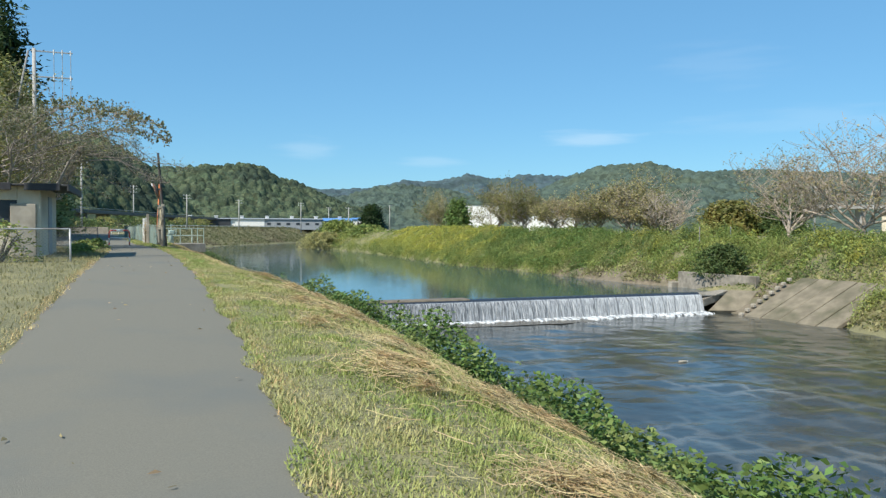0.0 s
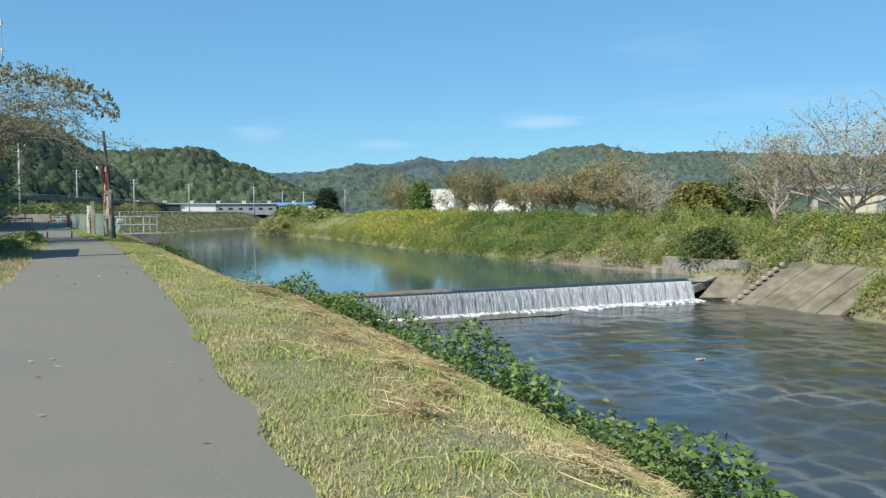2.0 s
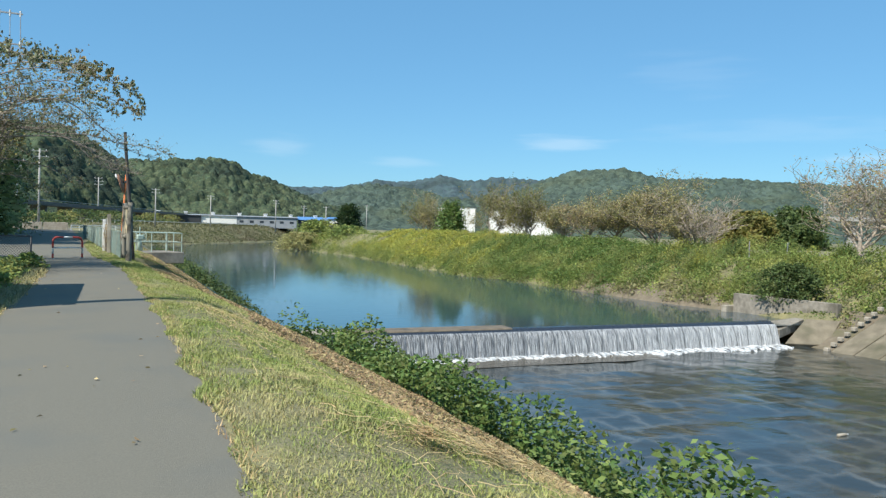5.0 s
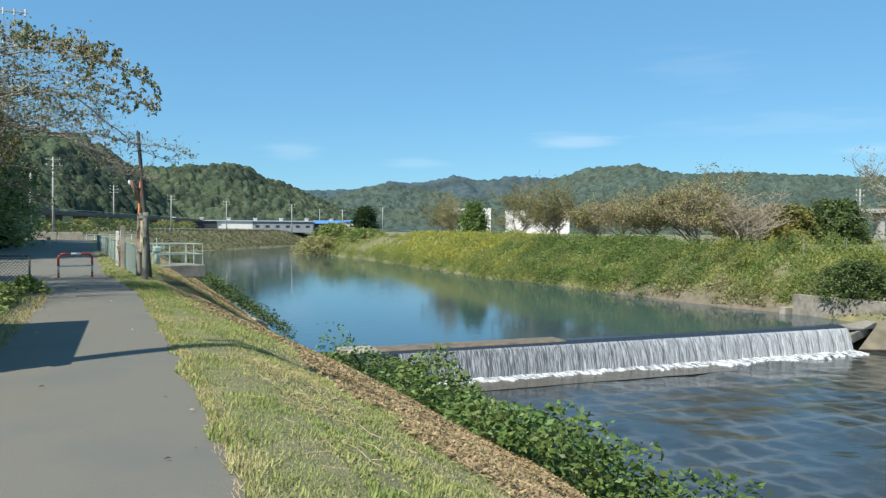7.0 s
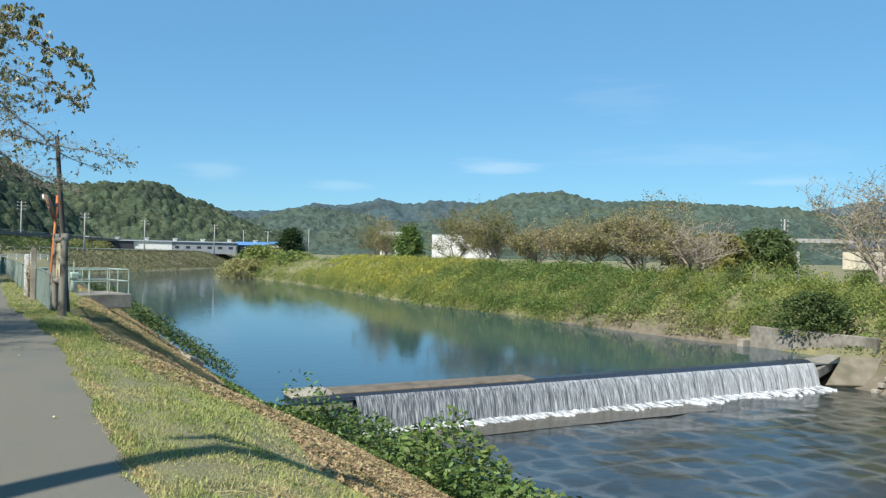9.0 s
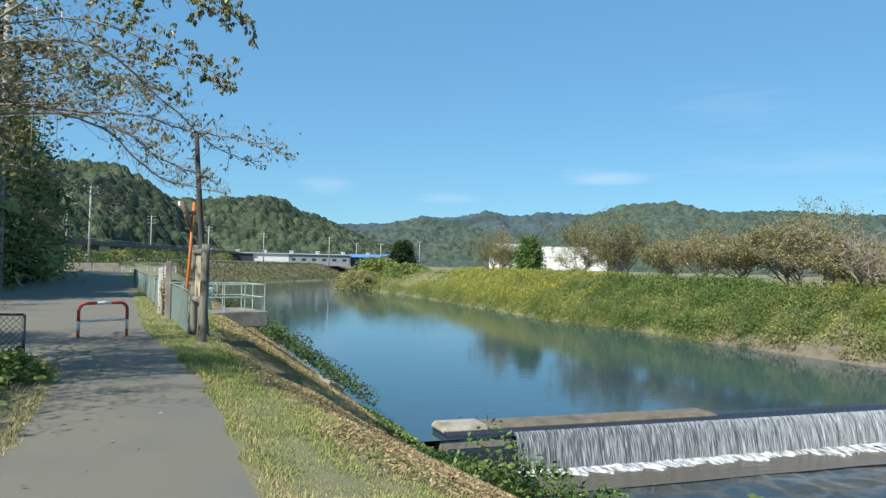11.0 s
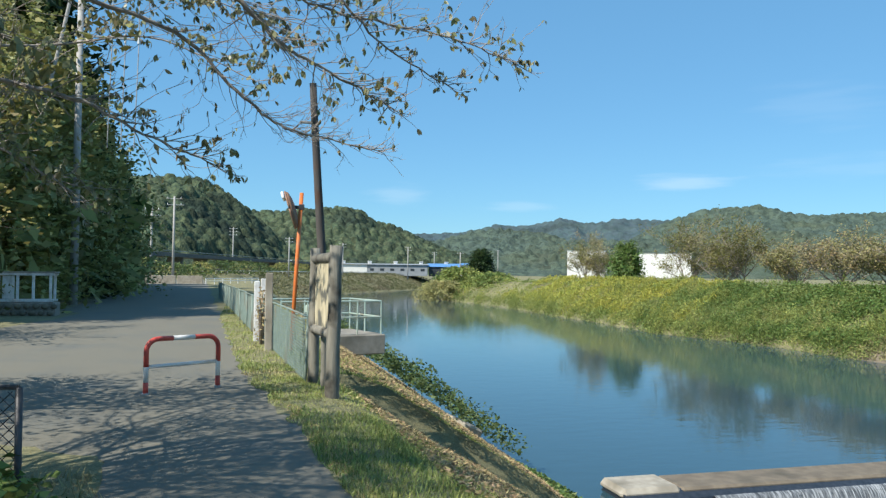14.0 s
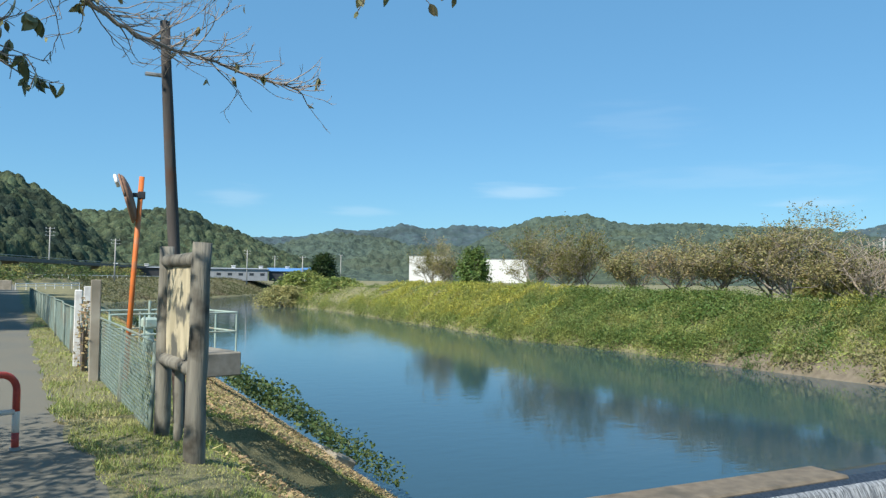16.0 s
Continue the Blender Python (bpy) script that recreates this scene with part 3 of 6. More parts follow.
# ---- hills ----
def hill(name, az, el, ridge, foot, material, label, crown=9.0, amp=5.0, seed=1, step_az=0.16, nr=46, behind=0.35):
    """Wooded hill in polar form: ridge elevation by bearing, slopes with tree-crown bumps."""
    a = np.arange(az[0], az[-1], step_az)
    e = np.interp(a, az, el)
    rr = np.interp(a, az, ridge)
    ff = np.interp(a, az, foot)
    t = np.concatenate([np.linspace(0, 1, nr), np.linspace(1.04, 1 + behind, 5)])
    A, T = np.meshgrid(np.radians(a), t)
    RR = ff + (rr - ff) * T
    top = np.tan(np.radians(e)) * rr + 1.5
    prof = np.where(T <= 1, np.sin(np.clip(T, 0, 1) * math.pi / 2) ** 1.15, 1 - (T - 1) * 1.8)
    X, Y = np.sin(A) * RR, np.cos(A) * RR
    base = 0.5 + (top - amp * 0.7) * prof
    sp = crown * 6
    base = base + prof * (1 - np.clip(T, 0, 1) ** 3) * (vnoise(X, Y, sp, seed) * 0.16 + vnoise(X, Y, sp * 0.45, seed + 1) * 0.08) * top
    # crowns: domes on a jittered grid
    g = np.random.default_rng(seed)
    jx, jy, jh = g.uniform(0.1, 0.9, (128, 128)), g.uniform(0.1, 0.9, (128, 128)), g.uniform(0.3, 1.0, (128, 128))
    I, J = np.floor(X / crown).astype(int), np.floor(Y / crown).astype(int)
    dome = np.zeros_like(X)
    for di in (-1, 0, 1):
        for dj in (-1, 0, 1):
            ii, jj = I + di, J + dj
            cx = (ii + jx[ii % 128, jj % 128]) * crown
            cy = (jj + jy[ii % 128, jj % 128]) * crown
            d2 = ((X - cx) ** 2 + (Y - cy) ** 2) / (crown * 0.62) ** 2
            dome = np.maximum(dome, jh[ii % 128, jj % 128] * np.sqrt(np.clip(1 - d2, 0, 1)))
    Z = base + amp * (dome ** 1.2 + g.uniform(-0.05, 0.05, X.shape)) * np.clip(T * 6, 0.0, 1)
    i = np.arange(X.size).reshape(X.shape)
    q = np.stack([i[:-1, :-1], i[:-1, 1:], i[1:, 1:], i[1:, :-1]], -1).reshape(-1, 4)
    ob = fast_mesh(name, np.stack([X, Y, Z], -1).reshape(-1, 3), q, material, False)
    return tagged(ob, label, "hill", kind="structure")


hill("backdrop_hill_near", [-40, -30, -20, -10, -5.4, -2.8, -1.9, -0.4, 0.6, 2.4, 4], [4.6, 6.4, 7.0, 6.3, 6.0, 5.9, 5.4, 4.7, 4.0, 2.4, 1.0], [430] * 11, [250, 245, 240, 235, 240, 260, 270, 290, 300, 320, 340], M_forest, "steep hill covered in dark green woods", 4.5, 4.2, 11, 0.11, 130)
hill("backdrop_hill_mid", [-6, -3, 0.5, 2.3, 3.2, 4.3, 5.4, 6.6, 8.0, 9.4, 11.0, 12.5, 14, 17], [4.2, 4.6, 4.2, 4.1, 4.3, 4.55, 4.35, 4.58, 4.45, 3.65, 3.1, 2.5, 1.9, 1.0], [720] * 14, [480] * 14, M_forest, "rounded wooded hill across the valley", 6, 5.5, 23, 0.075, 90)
hill("backdrop_hill_green", [11, 14, 16.5, 18.5, 21, 23, 25, 28, 32, 36, 40, 46, 52, 56, 62], [1.8, 2.3, 2.9, 3.0, 3.0, 2.6, 2.3, 2.4, 2.8, 3.0, 3.0, 2.7, 2.6, 2.3, 2.0], [1000] * 15, [640] * 15, M_forest_mid_haze, "low green wooded foothill", 9, 7, 31, 0.11, 60)
hill("backdrop_hill_right", [28, 30, 31.5, 33, 35, 36.5, 38.2, 40, 43, 46, 50, 52, 54, 57, 63, 70], [2.6, 3.6, 4.1, 4.5, 4.75, 4.85, 4.35, 4.2, 4.1, 4.05, 3.7, 3.6, 3.35, 2.8, 2.4, 2], [1500] * 16, [1080] * 16, M_forest_mid_haze, "broad wooded hill with a rounded summit", 11, 8, 37, 0.11, 60)
hill("backdrop_hill_far", [6, 10, 12, 13.5, 17.7, 20.2, 22.2, 23.1, 24.2, 25.3, 26.3, 27.4, 28.6, 30.3, 34, 40], [2.4, 2.8, 2.95, 3.0, 3.3, 3.5, 3.8, 4.1, 3.9, 3.7, 3.85, 4.05, 3.95, 3.8, 3.6, 3], [2700] * 16, [1900] * 16, M_forest_far_haze, "distant mountain ridge, tinted blue for haze", 22, 12, 41, 0.14, 40)
hill("backdrop_mountain", [48, 51, 53, 55, 57, 59, 62, 66], [2.4, 3.0, 3.3, 3.75, 4.1, 4.0, 3.6, 3], [3000] * 8, [2200] * 8, M_forest_far_haze, "distant mountain, tinted blue for haze", 24, 12, 47, 0.25, 24)
hill("backdrop_hill_behind", [62, 90, 130, 180, 230, 280, 320], [2.5, 3, 2.6, 2.2, 3, 4, 5], [1500] * 7, [900] * 7, M_forest_far_haze, "wooded hills round the valley", 30, 10, 53, 1.2, 12)


# ---- weir ----
X0, X1 = 12.0, 39.3
def weir():
    w = empty("weir", (25, WEIR_Y, RIVER), "low concrete weir with water spilling over its crest", "weir")
    inv = Matrix.Translation((-25, -WEIR_Y, -RIVER))
    # body with rounded crest
    prof = [(1.5, -6.3), (1.7, -4.2), (1.3, -3.92), (0.75, -3.79), (0.3, -3.80), (-0.02, -3.95), (-0.2, -4.5), (-0.42, -6.3)]
    v, f = [], []
    for x in (9.6, X1):
        v += [(x - 25, WEIR_Y - (-dy) - WEIR_Y, z - RIVER) for dy, z in prof]
    n = len(prof)
    for k in range(n):
        f.append((k, (k + 1) % n, n + (k + 1) % n, n + k))
    f += [tuple(range(n))[::-1], tuple(range(n, 2 * n))]
    mesh_ob("body", v, f, M_conc_wet, w, "dark wet concrete body")
    # falling sheet, in bays parted by thin ribs
    xs = np.arange(X0, X1, 0.05)
    ts = np.linspace(0, 1, 16)
    V = []
    for t in ts:
        z = -3.94 - 1.34 * t ** 1.25
        dy = -0.04 - 0.55 * t ** 0.6
        rib = np.exp(-(((xs - X0) % 0.98 - 0.49) / 0.05) ** 2)
        bulge = 0.015 * vnoise(xs, np.full_like(xs, t * 0.4), 0.22, 61) + 0.012 * vnoise(xs, np.full_like(xs, t * 2), 0.09, 62)
        V.append(np.stack([xs - 25, dy - bulge * min(1, t * 4) + rib * 0.05 * min(1, t * 3), np.full_like(xs, z - RIVER) + 0.01], -1))
    V = np.array(V)
    i = np.arange(len(ts) * len(xs)).reshape(len(ts), len(xs))
    q = np.stack([i[:-1, :-1], i[:-1, 1:], i[1:, 1:], i[1:, :-1]], -1).reshape(-1, 4)
    s = fast_mesh("falling_sheet", V.reshape(-1, 3), q, M_fall, True)
    s.parent = w
    s["label"] = "white streaked sheet of falling water"
    # foam at the foot
    xs = np.arange(X0 - 0.2, X1 + 0.2, 0.07)
    ys = np.linspace(-0.35, -1.25, 16)
    XX, YY = np.meshgrid(xs, ys)
    wid = 0.75 + 0.5 * (XX - X0) / (X1 - X0) + 0.3 * vnoise(XX, YY * 0, 0.5, 71) + 0.15 * vnoise(XX, YY * 0, 0.17, 74)
    u = (YY + 0.35) / -0.9
    ZZ = 0.06 * (1 - u) + 0.02 * vnoise(XX, YY, 0.16, 72) + 0.025 * vnoise(XX, YY, 0.35, 73)
    YY = -0.35 - u * wid
    ZZ = np.where(u > 0.95, -0.06, ZZ + 0.06)
    i = np.arange(XX.size).reshape(XX.shape)
    q = np.stack([i[:-1, :-1], i[:-1, 1:], i[1:, 1:], i[1:, :-1]], -1).reshape(-1, 4)
    s = fast_mesh("foam", np.stack([XX - 25, YY, ZZ], -1).reshape(-1, 3), q, M_foam, True)
    s.parent = w
    s["label"] = "band of white foam"
    # dry left end
    part("end_cap", box_bm((10.4 - 25, 0.85, -3.86 - RIVER), (1.7, 1.35, 0.3), 0.12), M_conc_pale, w, "dry pale concrete end cap")
    part("end_wall", box_bm((10.6 - 25, 0.1, -4.7 - RIVER), (2.6, 0.5, 1.3), 0.04), M_concrete, w)
    part("sill", box_bm((16.0 - 25, 0.85, -3.86 - RIVER), (9.5, 1.3, 0.2), 0.06), M_sill, w, "bare concrete sill of the crest")
    return w


weir()


def quad_slab(name, pts, thick, material, label, parent=None):
    """A slab whose upper face is the given four corners."""
    p = [Vector(q) for q in pts]
    nrm = (p[1] - p[0]).cross(p[3] - p[0]).normalized()
    if nrm.z < 0:
        nrm = -nrm
    b = [q - nrm * thick for q in p]
    v = p + b
    f = [(0, 1, 2, 3), (7, 6, 5, 4)] + [(k, k + 4, (k + 1) % 4 + 4, (k + 1) % 4) for k in range(4)]
    bm = bmesh.new()
    vs = [bm.verts.new(q) for q in v]
    for q in f:
        bm.faces.new([vs[k] for k in q])
    bmesh.ops.recalc_face_normals(bm, faces=bm.faces)
    bmesh.ops.bevel(bm, geom=list(bm.edges), offset=min(0.04, thick * 0.2), segments=1, affect="EDGES")
    return part(name, bm, material, parent, label)


# opposite bank: retaining wall, wing block, paving
wall_r = part("wall_retaining", box_bm((0, 0, 0), (0.45, 8.4, 3.0), 0.03, pose(43.75, 38.0, -4.15, 0, 0, 4)), M_concrete, None)
tagged(wall_r, "stained concrete retaining wall at the water's edge", "wall", kind="structure")
step_end = part("wall_steps", box_bm((0, 0, 0), (1.3, 0.5, 1.9), 0.05, pose(43.2, 42.4, -4.5, 0, 0, 0)), M_conc_pale, None)
tagged(step_end, "pale stepped concrete end of the retaining wall", "wall", kind="structure")
wing = quad_slab("wing_block", [(39.5, 33.9, -5.05), (41.6, 32.6, -5.05), (43.5, 33.2, -3.65), (42.0, 34.6, -3.65)], 1.2, M_pave, "")
tagged(wing, "slanting pale concrete wing block beside the weir", "weir block")
wing2 = quad_slab("wing_sill", [(39.3, 34.2, -4.25), (42.2, 34.9, -3.7), (42.2, 35.6, -3.7), (39.3, 36.0, -4.0)], 0.6, M_concrete, "")
tagged(wing2, "dark concrete side sill joining weir and bank", "weir block")


def bare_shore():
    """Eroded earth between the water and the weeds."""
    ys = np.arange(43.2, 63.0, 0.25)
    us = np.linspace(-0.4, 1.0, 9)
    V = []
    for y in ys:
        sh = float(right_shore(np.array([y]))[0])
        wd = (1.9 + 0.5 * float(vnoise(np.array([y]), np.array([2.0]), 1.6, 81)[0])) * min(1.0, (63.4 - y) / 5)
        x = sh + us * wd
        V.append(np.stack([x, np.full_like(x, y), terrain(x, np.full_like(x, y)) + 0.05 + 0.05 * vnoise(x, np.full_like(x, y), 0.4, 82)], -1))
    i = np.arange(len(ys) * len(us)).reshape(len(ys), len(us))
    q = np.stack([i[:-1, :-1], i[:-1, 1:], i[1:, 1:], i[1:, :-1]], -1).reshape(-1, 4)
    return tagged(fast_mesh("shore_earth", np.array(V).reshape(-1, 3), q, M_earth, True), "bare grey-brown earth along the waterline", "ground", kind="structure")


bare_shore()


def paving():
    e = empty("paved_slope", (43, 28, -4), "weathered concrete slabs paving the river bank", "paving")
    for k in range(5):
        ya, yb = 31.6 - k * 1.55, 31.6 - (k + 1) * 1.55 + 0.09
        for u0, u1 in ((0.0, 1.0),):
            def P(u, y):
                return (40.6 + (31.6 - y) * 0.02 + u * 4.6 - 43, y + u * -0.9 - 28, -5.32 + u * 2.75 + R.uniform(-0.03, 0.03) + 4)
            quad_slab("slab", [P(u0, ya), P(u1, ya), P(u1, yb), P(u0, yb)], 0.3, M_pave, "", e)
    for j in range(9):
        u = j / 9
        part("block", box_bm((40.7 + u * 4.6 - 43, 31.85 - u * 0.4 - 28, -5.2 + u * 2.75 + 4), (0.3, 0.3, 0.26), 0.04), M_conc_pale, e)
    return e


paving()
toe = quad_slab("toe_slab", [(40.7, 31.75, -5.36), (40.7, 33.3, -5.36), (44.9, 33.6, -3.05), (44.9, 31.2, -3.05)], 0.4, M_earth, "")
tagged(toe, "earth-stained concrete slope between weir block and paving", "paving")


# ---- barrier across the path ----
def barrier():
    e = empty("cycle_barrier", (0, 0, 0), "red and white striped steel barrier standing on the path", "barrier")
    H, W, r = 0.72, 1.06, 0.034
    pts = [(-W / 2, 0, 0)]
    pts += [(-W / 2, 0, z) for z in (0.16, 0.161, 0.36, 0.361, H - 0.16)]
    for k in range(1, 7):
        a = k / 6 * math.pi / 2
        pts.append((-W / 2 + 0.16 * (1 - math.cos(a)), 0, H - 0.16 + 0.16 * math.sin(a)))
    full = pts + [(-0.16, 0, H), (-0.159, 0, H), (0.159, 0, H), (0.16, 0, H)] + [(-x, y, z) for x, y, z in pts[::-1]]
    def seg(name, a, b, m):
        part(name, tube(full[a:b], r, 12), m, e, smooth=True)
    n = len(pts)
    N = len(full)
    seg("red_foot", 0, 2, M_red)
    seg("white_leg", 2, 5, M_white)
    seg("red_shoulder", 4, n + 1, M_red)
    seg("white_top", n + 1, n + 3, M_white)
    seg("red_shoulder", n + 2, N - 4, M_red)
    seg("white_leg", N - 5, N - 2, M_white)
    seg("red_foot", N - 2, N, M_red)
    part("crossbar", tube([(-W / 2, 0, 0.36), (W / 2, 0, 0.36)], 0.026, 8), M_white, e, "thin white crossbar", smooth=True)
    for x in (-W / 2, W / 2):
        part("ground_collar", tube([(x, 0, -0.03), (x, 0, 0.02)], 0.05, 12), M_galv, e)
    e.matrix_world = pose(-0.47, 28.3, 0.01, 0, 0, 33)
    return e


barrier()


# ---- notice board with weathered posts ----
def log(p0, p1, r0, r1, n=12, seed=0):
    rr = random.Random(seed)
    k = 9
    P0, P1 = Vector(p0), Vector(p1)
    pts = [P0.lerp(P1, i / k) + Vector((rr.uniform(-1, 1), rr.uniform(-1, 1), 0)) * r0 * 0.07 for i in range(k + 1)]
    rad = [(r0 + (r1 - r0) * i / k) * rr.uniform(0.95, 1.05) for i in range(k + 1)]
    return tube(pts, rad, n)


def notice_board():
    e = empty("notice_board", (1.5, 27.6, -0.1), "derelict notice board on two weathered log posts", "notice board")
    o = Vector((1.5, 27.6, -0.1))
    a0, a1 = Vector((1.46, 27.55, -0.4)), Vector((1.50, 27.6, 2.0))
    b0, b1 = Vector((1.33, 28.85, -0.3)), Vector((1.34, 28.9, 2.0))
    part("post", log(a0 - o, a1 - o, 0.10, 0.09, seed=1), M_wood, e, smooth=True)
    part("post", log(b0 - o, b1 - o, 0.088, 0.08, seed=2), M_wood, e, smooth=True)
    for z in (1.84, 0.80):
        p, q = a0.lerp(a1, (z + 0.4) / 2.4), b0.lerp(b1, (z + 0.3) / 2.3)
        part("rail", log(p - o, q - o, 0.075, 0.07, seed=int(z * 10)), M_wood, e, smooth=True)
    mid = (a0.lerp(a1, 0.7) + b0.lerp(b1, 0.7)) / 2 - o
    ang = math.degrees(math.atan2(b0.x - a0.x, a0.y - b0.y))
    part("panel", box_bm((0, 0, 0), (0.035, 1.1, 1.0), 0.006, pose(mid.x, mid.y, 1.32 + 0.1, 0, 0, ang)), M_board, e, "peeling cream painted wooden panel")
    part("stump", log((-0.05, 0.9, -0.3), (-0.05, 0.92, 0.9), 0.05, 0.045, seed=5), M_wood, e, "short rotted post", smooth=True)
    return e


notice_board()


def old_pole():
    e = empty("old_pole", (1.45, 29.6, 0), "tall dark leaning wooden pole with a bracket", "pole")
    o = Vector((1.45, 29.6, 0))
    part("shaft", log(Vector((1.68, 29.9, -0.3)) - o, Vector((1.31, 29.4, 4.62)) - o, 0.085, 0.055, seed=8), M_pole, e, smooth=True)
    part("bracket", box_bm((-0.2, -0.06, 4.02), (0.26, 0.05, 0.04), 0.008), M_galv, e, "pale metal bracket")
    return e


old_pole()


def traffic_mirror():
    e = empty("traffic_mirror", (1.32, 33.3, 0), "round convex road mirror on a leaning orange pole, seen from behind", "road mirror")
    top = Vector((0.12, 0, 3.28))
    part("pole", tube([(-0.06, 0, -0.2), (0.03, 0, 1.6), top], 0.042, 12), M_orange, e, smooth=True)
    # shallow dish facing the road bend
    bm = bmesh.new()
    rings = []
    for rr, d in ((0.30, 0.0), (0.30, 0.03), (0.27, 0.055), (0.18, 0.09), (0.08, 0.105)):
        rings.append([bm.verts.new((rr * math.cos(k * math.tau / 28), d, rr * math.sin(k * math.tau / 28) * 1.28)) for k in range(28)])
    for r0, r1 in zip(rings, rings[1:]):
        for k in range(28):
            bm.faces.new((r0[k], r0[(k + 1) % 28], r1[(k + 1) % 28], r1[k]))
    bm.faces.new(rings[-1])
    m = pose(-0.1, 0.0, 2.92, 17, 0, -96)
    bmesh.ops.transform(bm, matrix=m, verts=bm.verts)
    part("dish", bm, M_mirrorback, e, "brown domed back of the mirror", smooth=True)
    bm = bmesh.new()
    bmesh.ops.create_circle(bm, cap_ends=True, segments=28, radius=0.29)
    bmesh.ops.transform(bm, matrix=m @ pose(0, -0.006, 0, 90, 0, 0) @ Matrix.Diagonal((1, 1.28, 1, 1)), verts=bm.verts)
    gm = bpy.data.materials.new("mirror_face")
    gm.use_nodes = True
    gb = gm.node_tree.nodes["Principled BSDF"]
    gb.inputs["Metallic"].default_value, gb.inputs["Roughness"].default_value = 1.0, 0.05
    gb.inputs["Base Color"].default_value = (0.85, 0.86, 0.87, 1)
    part("mirror_face", bm, gm, e, "polished mirror face")
    rim = [Vector((0.305 * math.cos(k * math.tau / 28), -0.01, 0.305 * 1.28 * math.sin(k * math.tau / 28))) for k in range(29)]
    part("rim", tube([m @ p for p in rim], 0.02, 8), M_mirrorback, e, "brown rim", smooth=True)
    part("hood", tube([m @ (p + Vector((0, -0.06, 0.0))) for p in rim[3:12]], 0.03, 8), M_white, e, "white hood", smooth=True)
    part("bracket", box_bm((0.03, 0, 2.98), (0.24, 0.05, 0.07), 0.008), M_steel_and_shade, e)
    part("clamp", box_bm((0.12, 0, 2.98), (0.11, 0.11, 0.12), 0.01), M_steel_and_shade, e)
    return e


traffic_mirror()


# ---- fences ----
def chain_mesh(p0, p1, z0, z1, cell=0.07, r=0.0035):
    """Diamond wire mesh between two posts, one bmesh-free list of thin bars."""
    P0, P1 = Vector(p0), Vector(p1)
    L = (P1 - P0).length
    d = (P1 - P0).normalized()
    nrm = d.cross(Vector((0, 0, 1)))
    v, f = [], []
    def bar(s0, h0, s1, h1):
        a = P0 + d * s0 + Vector((0, 0, h0)); b = P0 + d * s1 + Vector((0, 0, h1))
        t = (b - a).normalized()
        u = t.cross(nrm).normalized() * r
        w = nrm * r
        k = len(v)
        for q in (a, b):
            v.extend([q + u, q + w - u * 0.5, q - w - u * 0.5])
        for j in range(3):
            f.append((k + j, k + (j + 1) % 3, k + 3 + (j + 1) % 3, k + 3 + j))
    h = z1 - z0
    s = -h
    while s < L:
        for sg in (1, -1):
            if sg == 1:
                a, b = s, s + h
                ha, hb = z0, z1
            else:
                a, b = s, s + h
                ha, hb = z1, z0
            if a < 0:
                ha += (hb - ha) * (-a / h); a = 0
            if b > L:
                hb = hb - (hb - ha) * ((b - L) / max(b - a, 1e-6)); b = L
            if b - a > 0.02:
                bar(a, ha, b, hb)
        s += cell
    return v, f


def fence(name, pts, height, material, label, spacing, cell, r, leanf=0.0, group=""):
    e = empty(name, pts[0], label, "fence", group)
    o = Vector(pts[0])
    posts = []
    for p, q in zip(pts, pts[1:]):
        P, Q = Vector(p), Vector(q)
        n = max(1, round((Q - P).length / spacing))
        posts += [P.lerp(Q, k / n) for k in range(n)]
    posts.append(Vector(pts[-1]))
    rr = random.Random(len(posts))
    tops = []
    for k, p in enumerate(posts):
        t = p + Vector((rr.uniform(-1, 1) * leanf, rr.uniform(-1, 1) * leanf, height))
        tops.append(t)
        part("post", tube([p - o + Vector((0, 0, -0.25)), t - o], 0.024, 8), material, e, smooth=True)
    for k in range(len(posts) - 1):
        part("top_rail", tube([tops[k] - o, tops[k + 1] - o], 0.018, 6), material, e)
        v, f = chain_mesh(posts[k] - o, posts[k + 1] - o, 0.06, height - 0.03, cell, r)
        mesh_ob("wire_mesh", v, f, material, e)
    return e


fence("river_fence", [(1.22, 29.0, -0.06), (0.9, 33.6, 0), (0.55, 38.5, 0), (-0.1, 50, 0), (-1.1, 66, 0)], 1.02, M_meshgreen, "green chain-link fence along the river side of the lane", 1.9, 0.10, 0.004, 0.05)
fence("house_fence", [(-0.92, 8.0, -0.05), (-6.0, 7.2, -0.05)], 0.84, M_galv, "grey-green chain-link fence round the pump house yard", 1.7, 0.075, 0.004, 0.02)
fence("yard_fence", [(-1.14, 23.0, 0), (-6.5, 23.6, 0)], 0.84, M_steel_and_shade, "dark chain-link fence ending at the lane", 1.9, 0.08, 0.004, 0.01)


# old white and grey marker posts beside the fence
def marker(x, y, h, w, m, label, cap=False):
    e = part("marker_post", box_bm((0, 0, h / 2 - 0.1), (w, w * 0.8, h + 0.2), 0.012), m, None)
    e.location = (x, y, 0)
    tagged(e, label, "marker post")
    return e


marker(0.62, 35.8, 1.42, 0.13, M_white, "short white painted marker post by the fence")
marker(0.78, 36.2, 1.48, 0.13, M_white, "short white painted marker post by the fence")
marker(0.82, 33.4, 1.62, 0.15, M_conc_pale, "square weathered concrete post with pale blue staining")


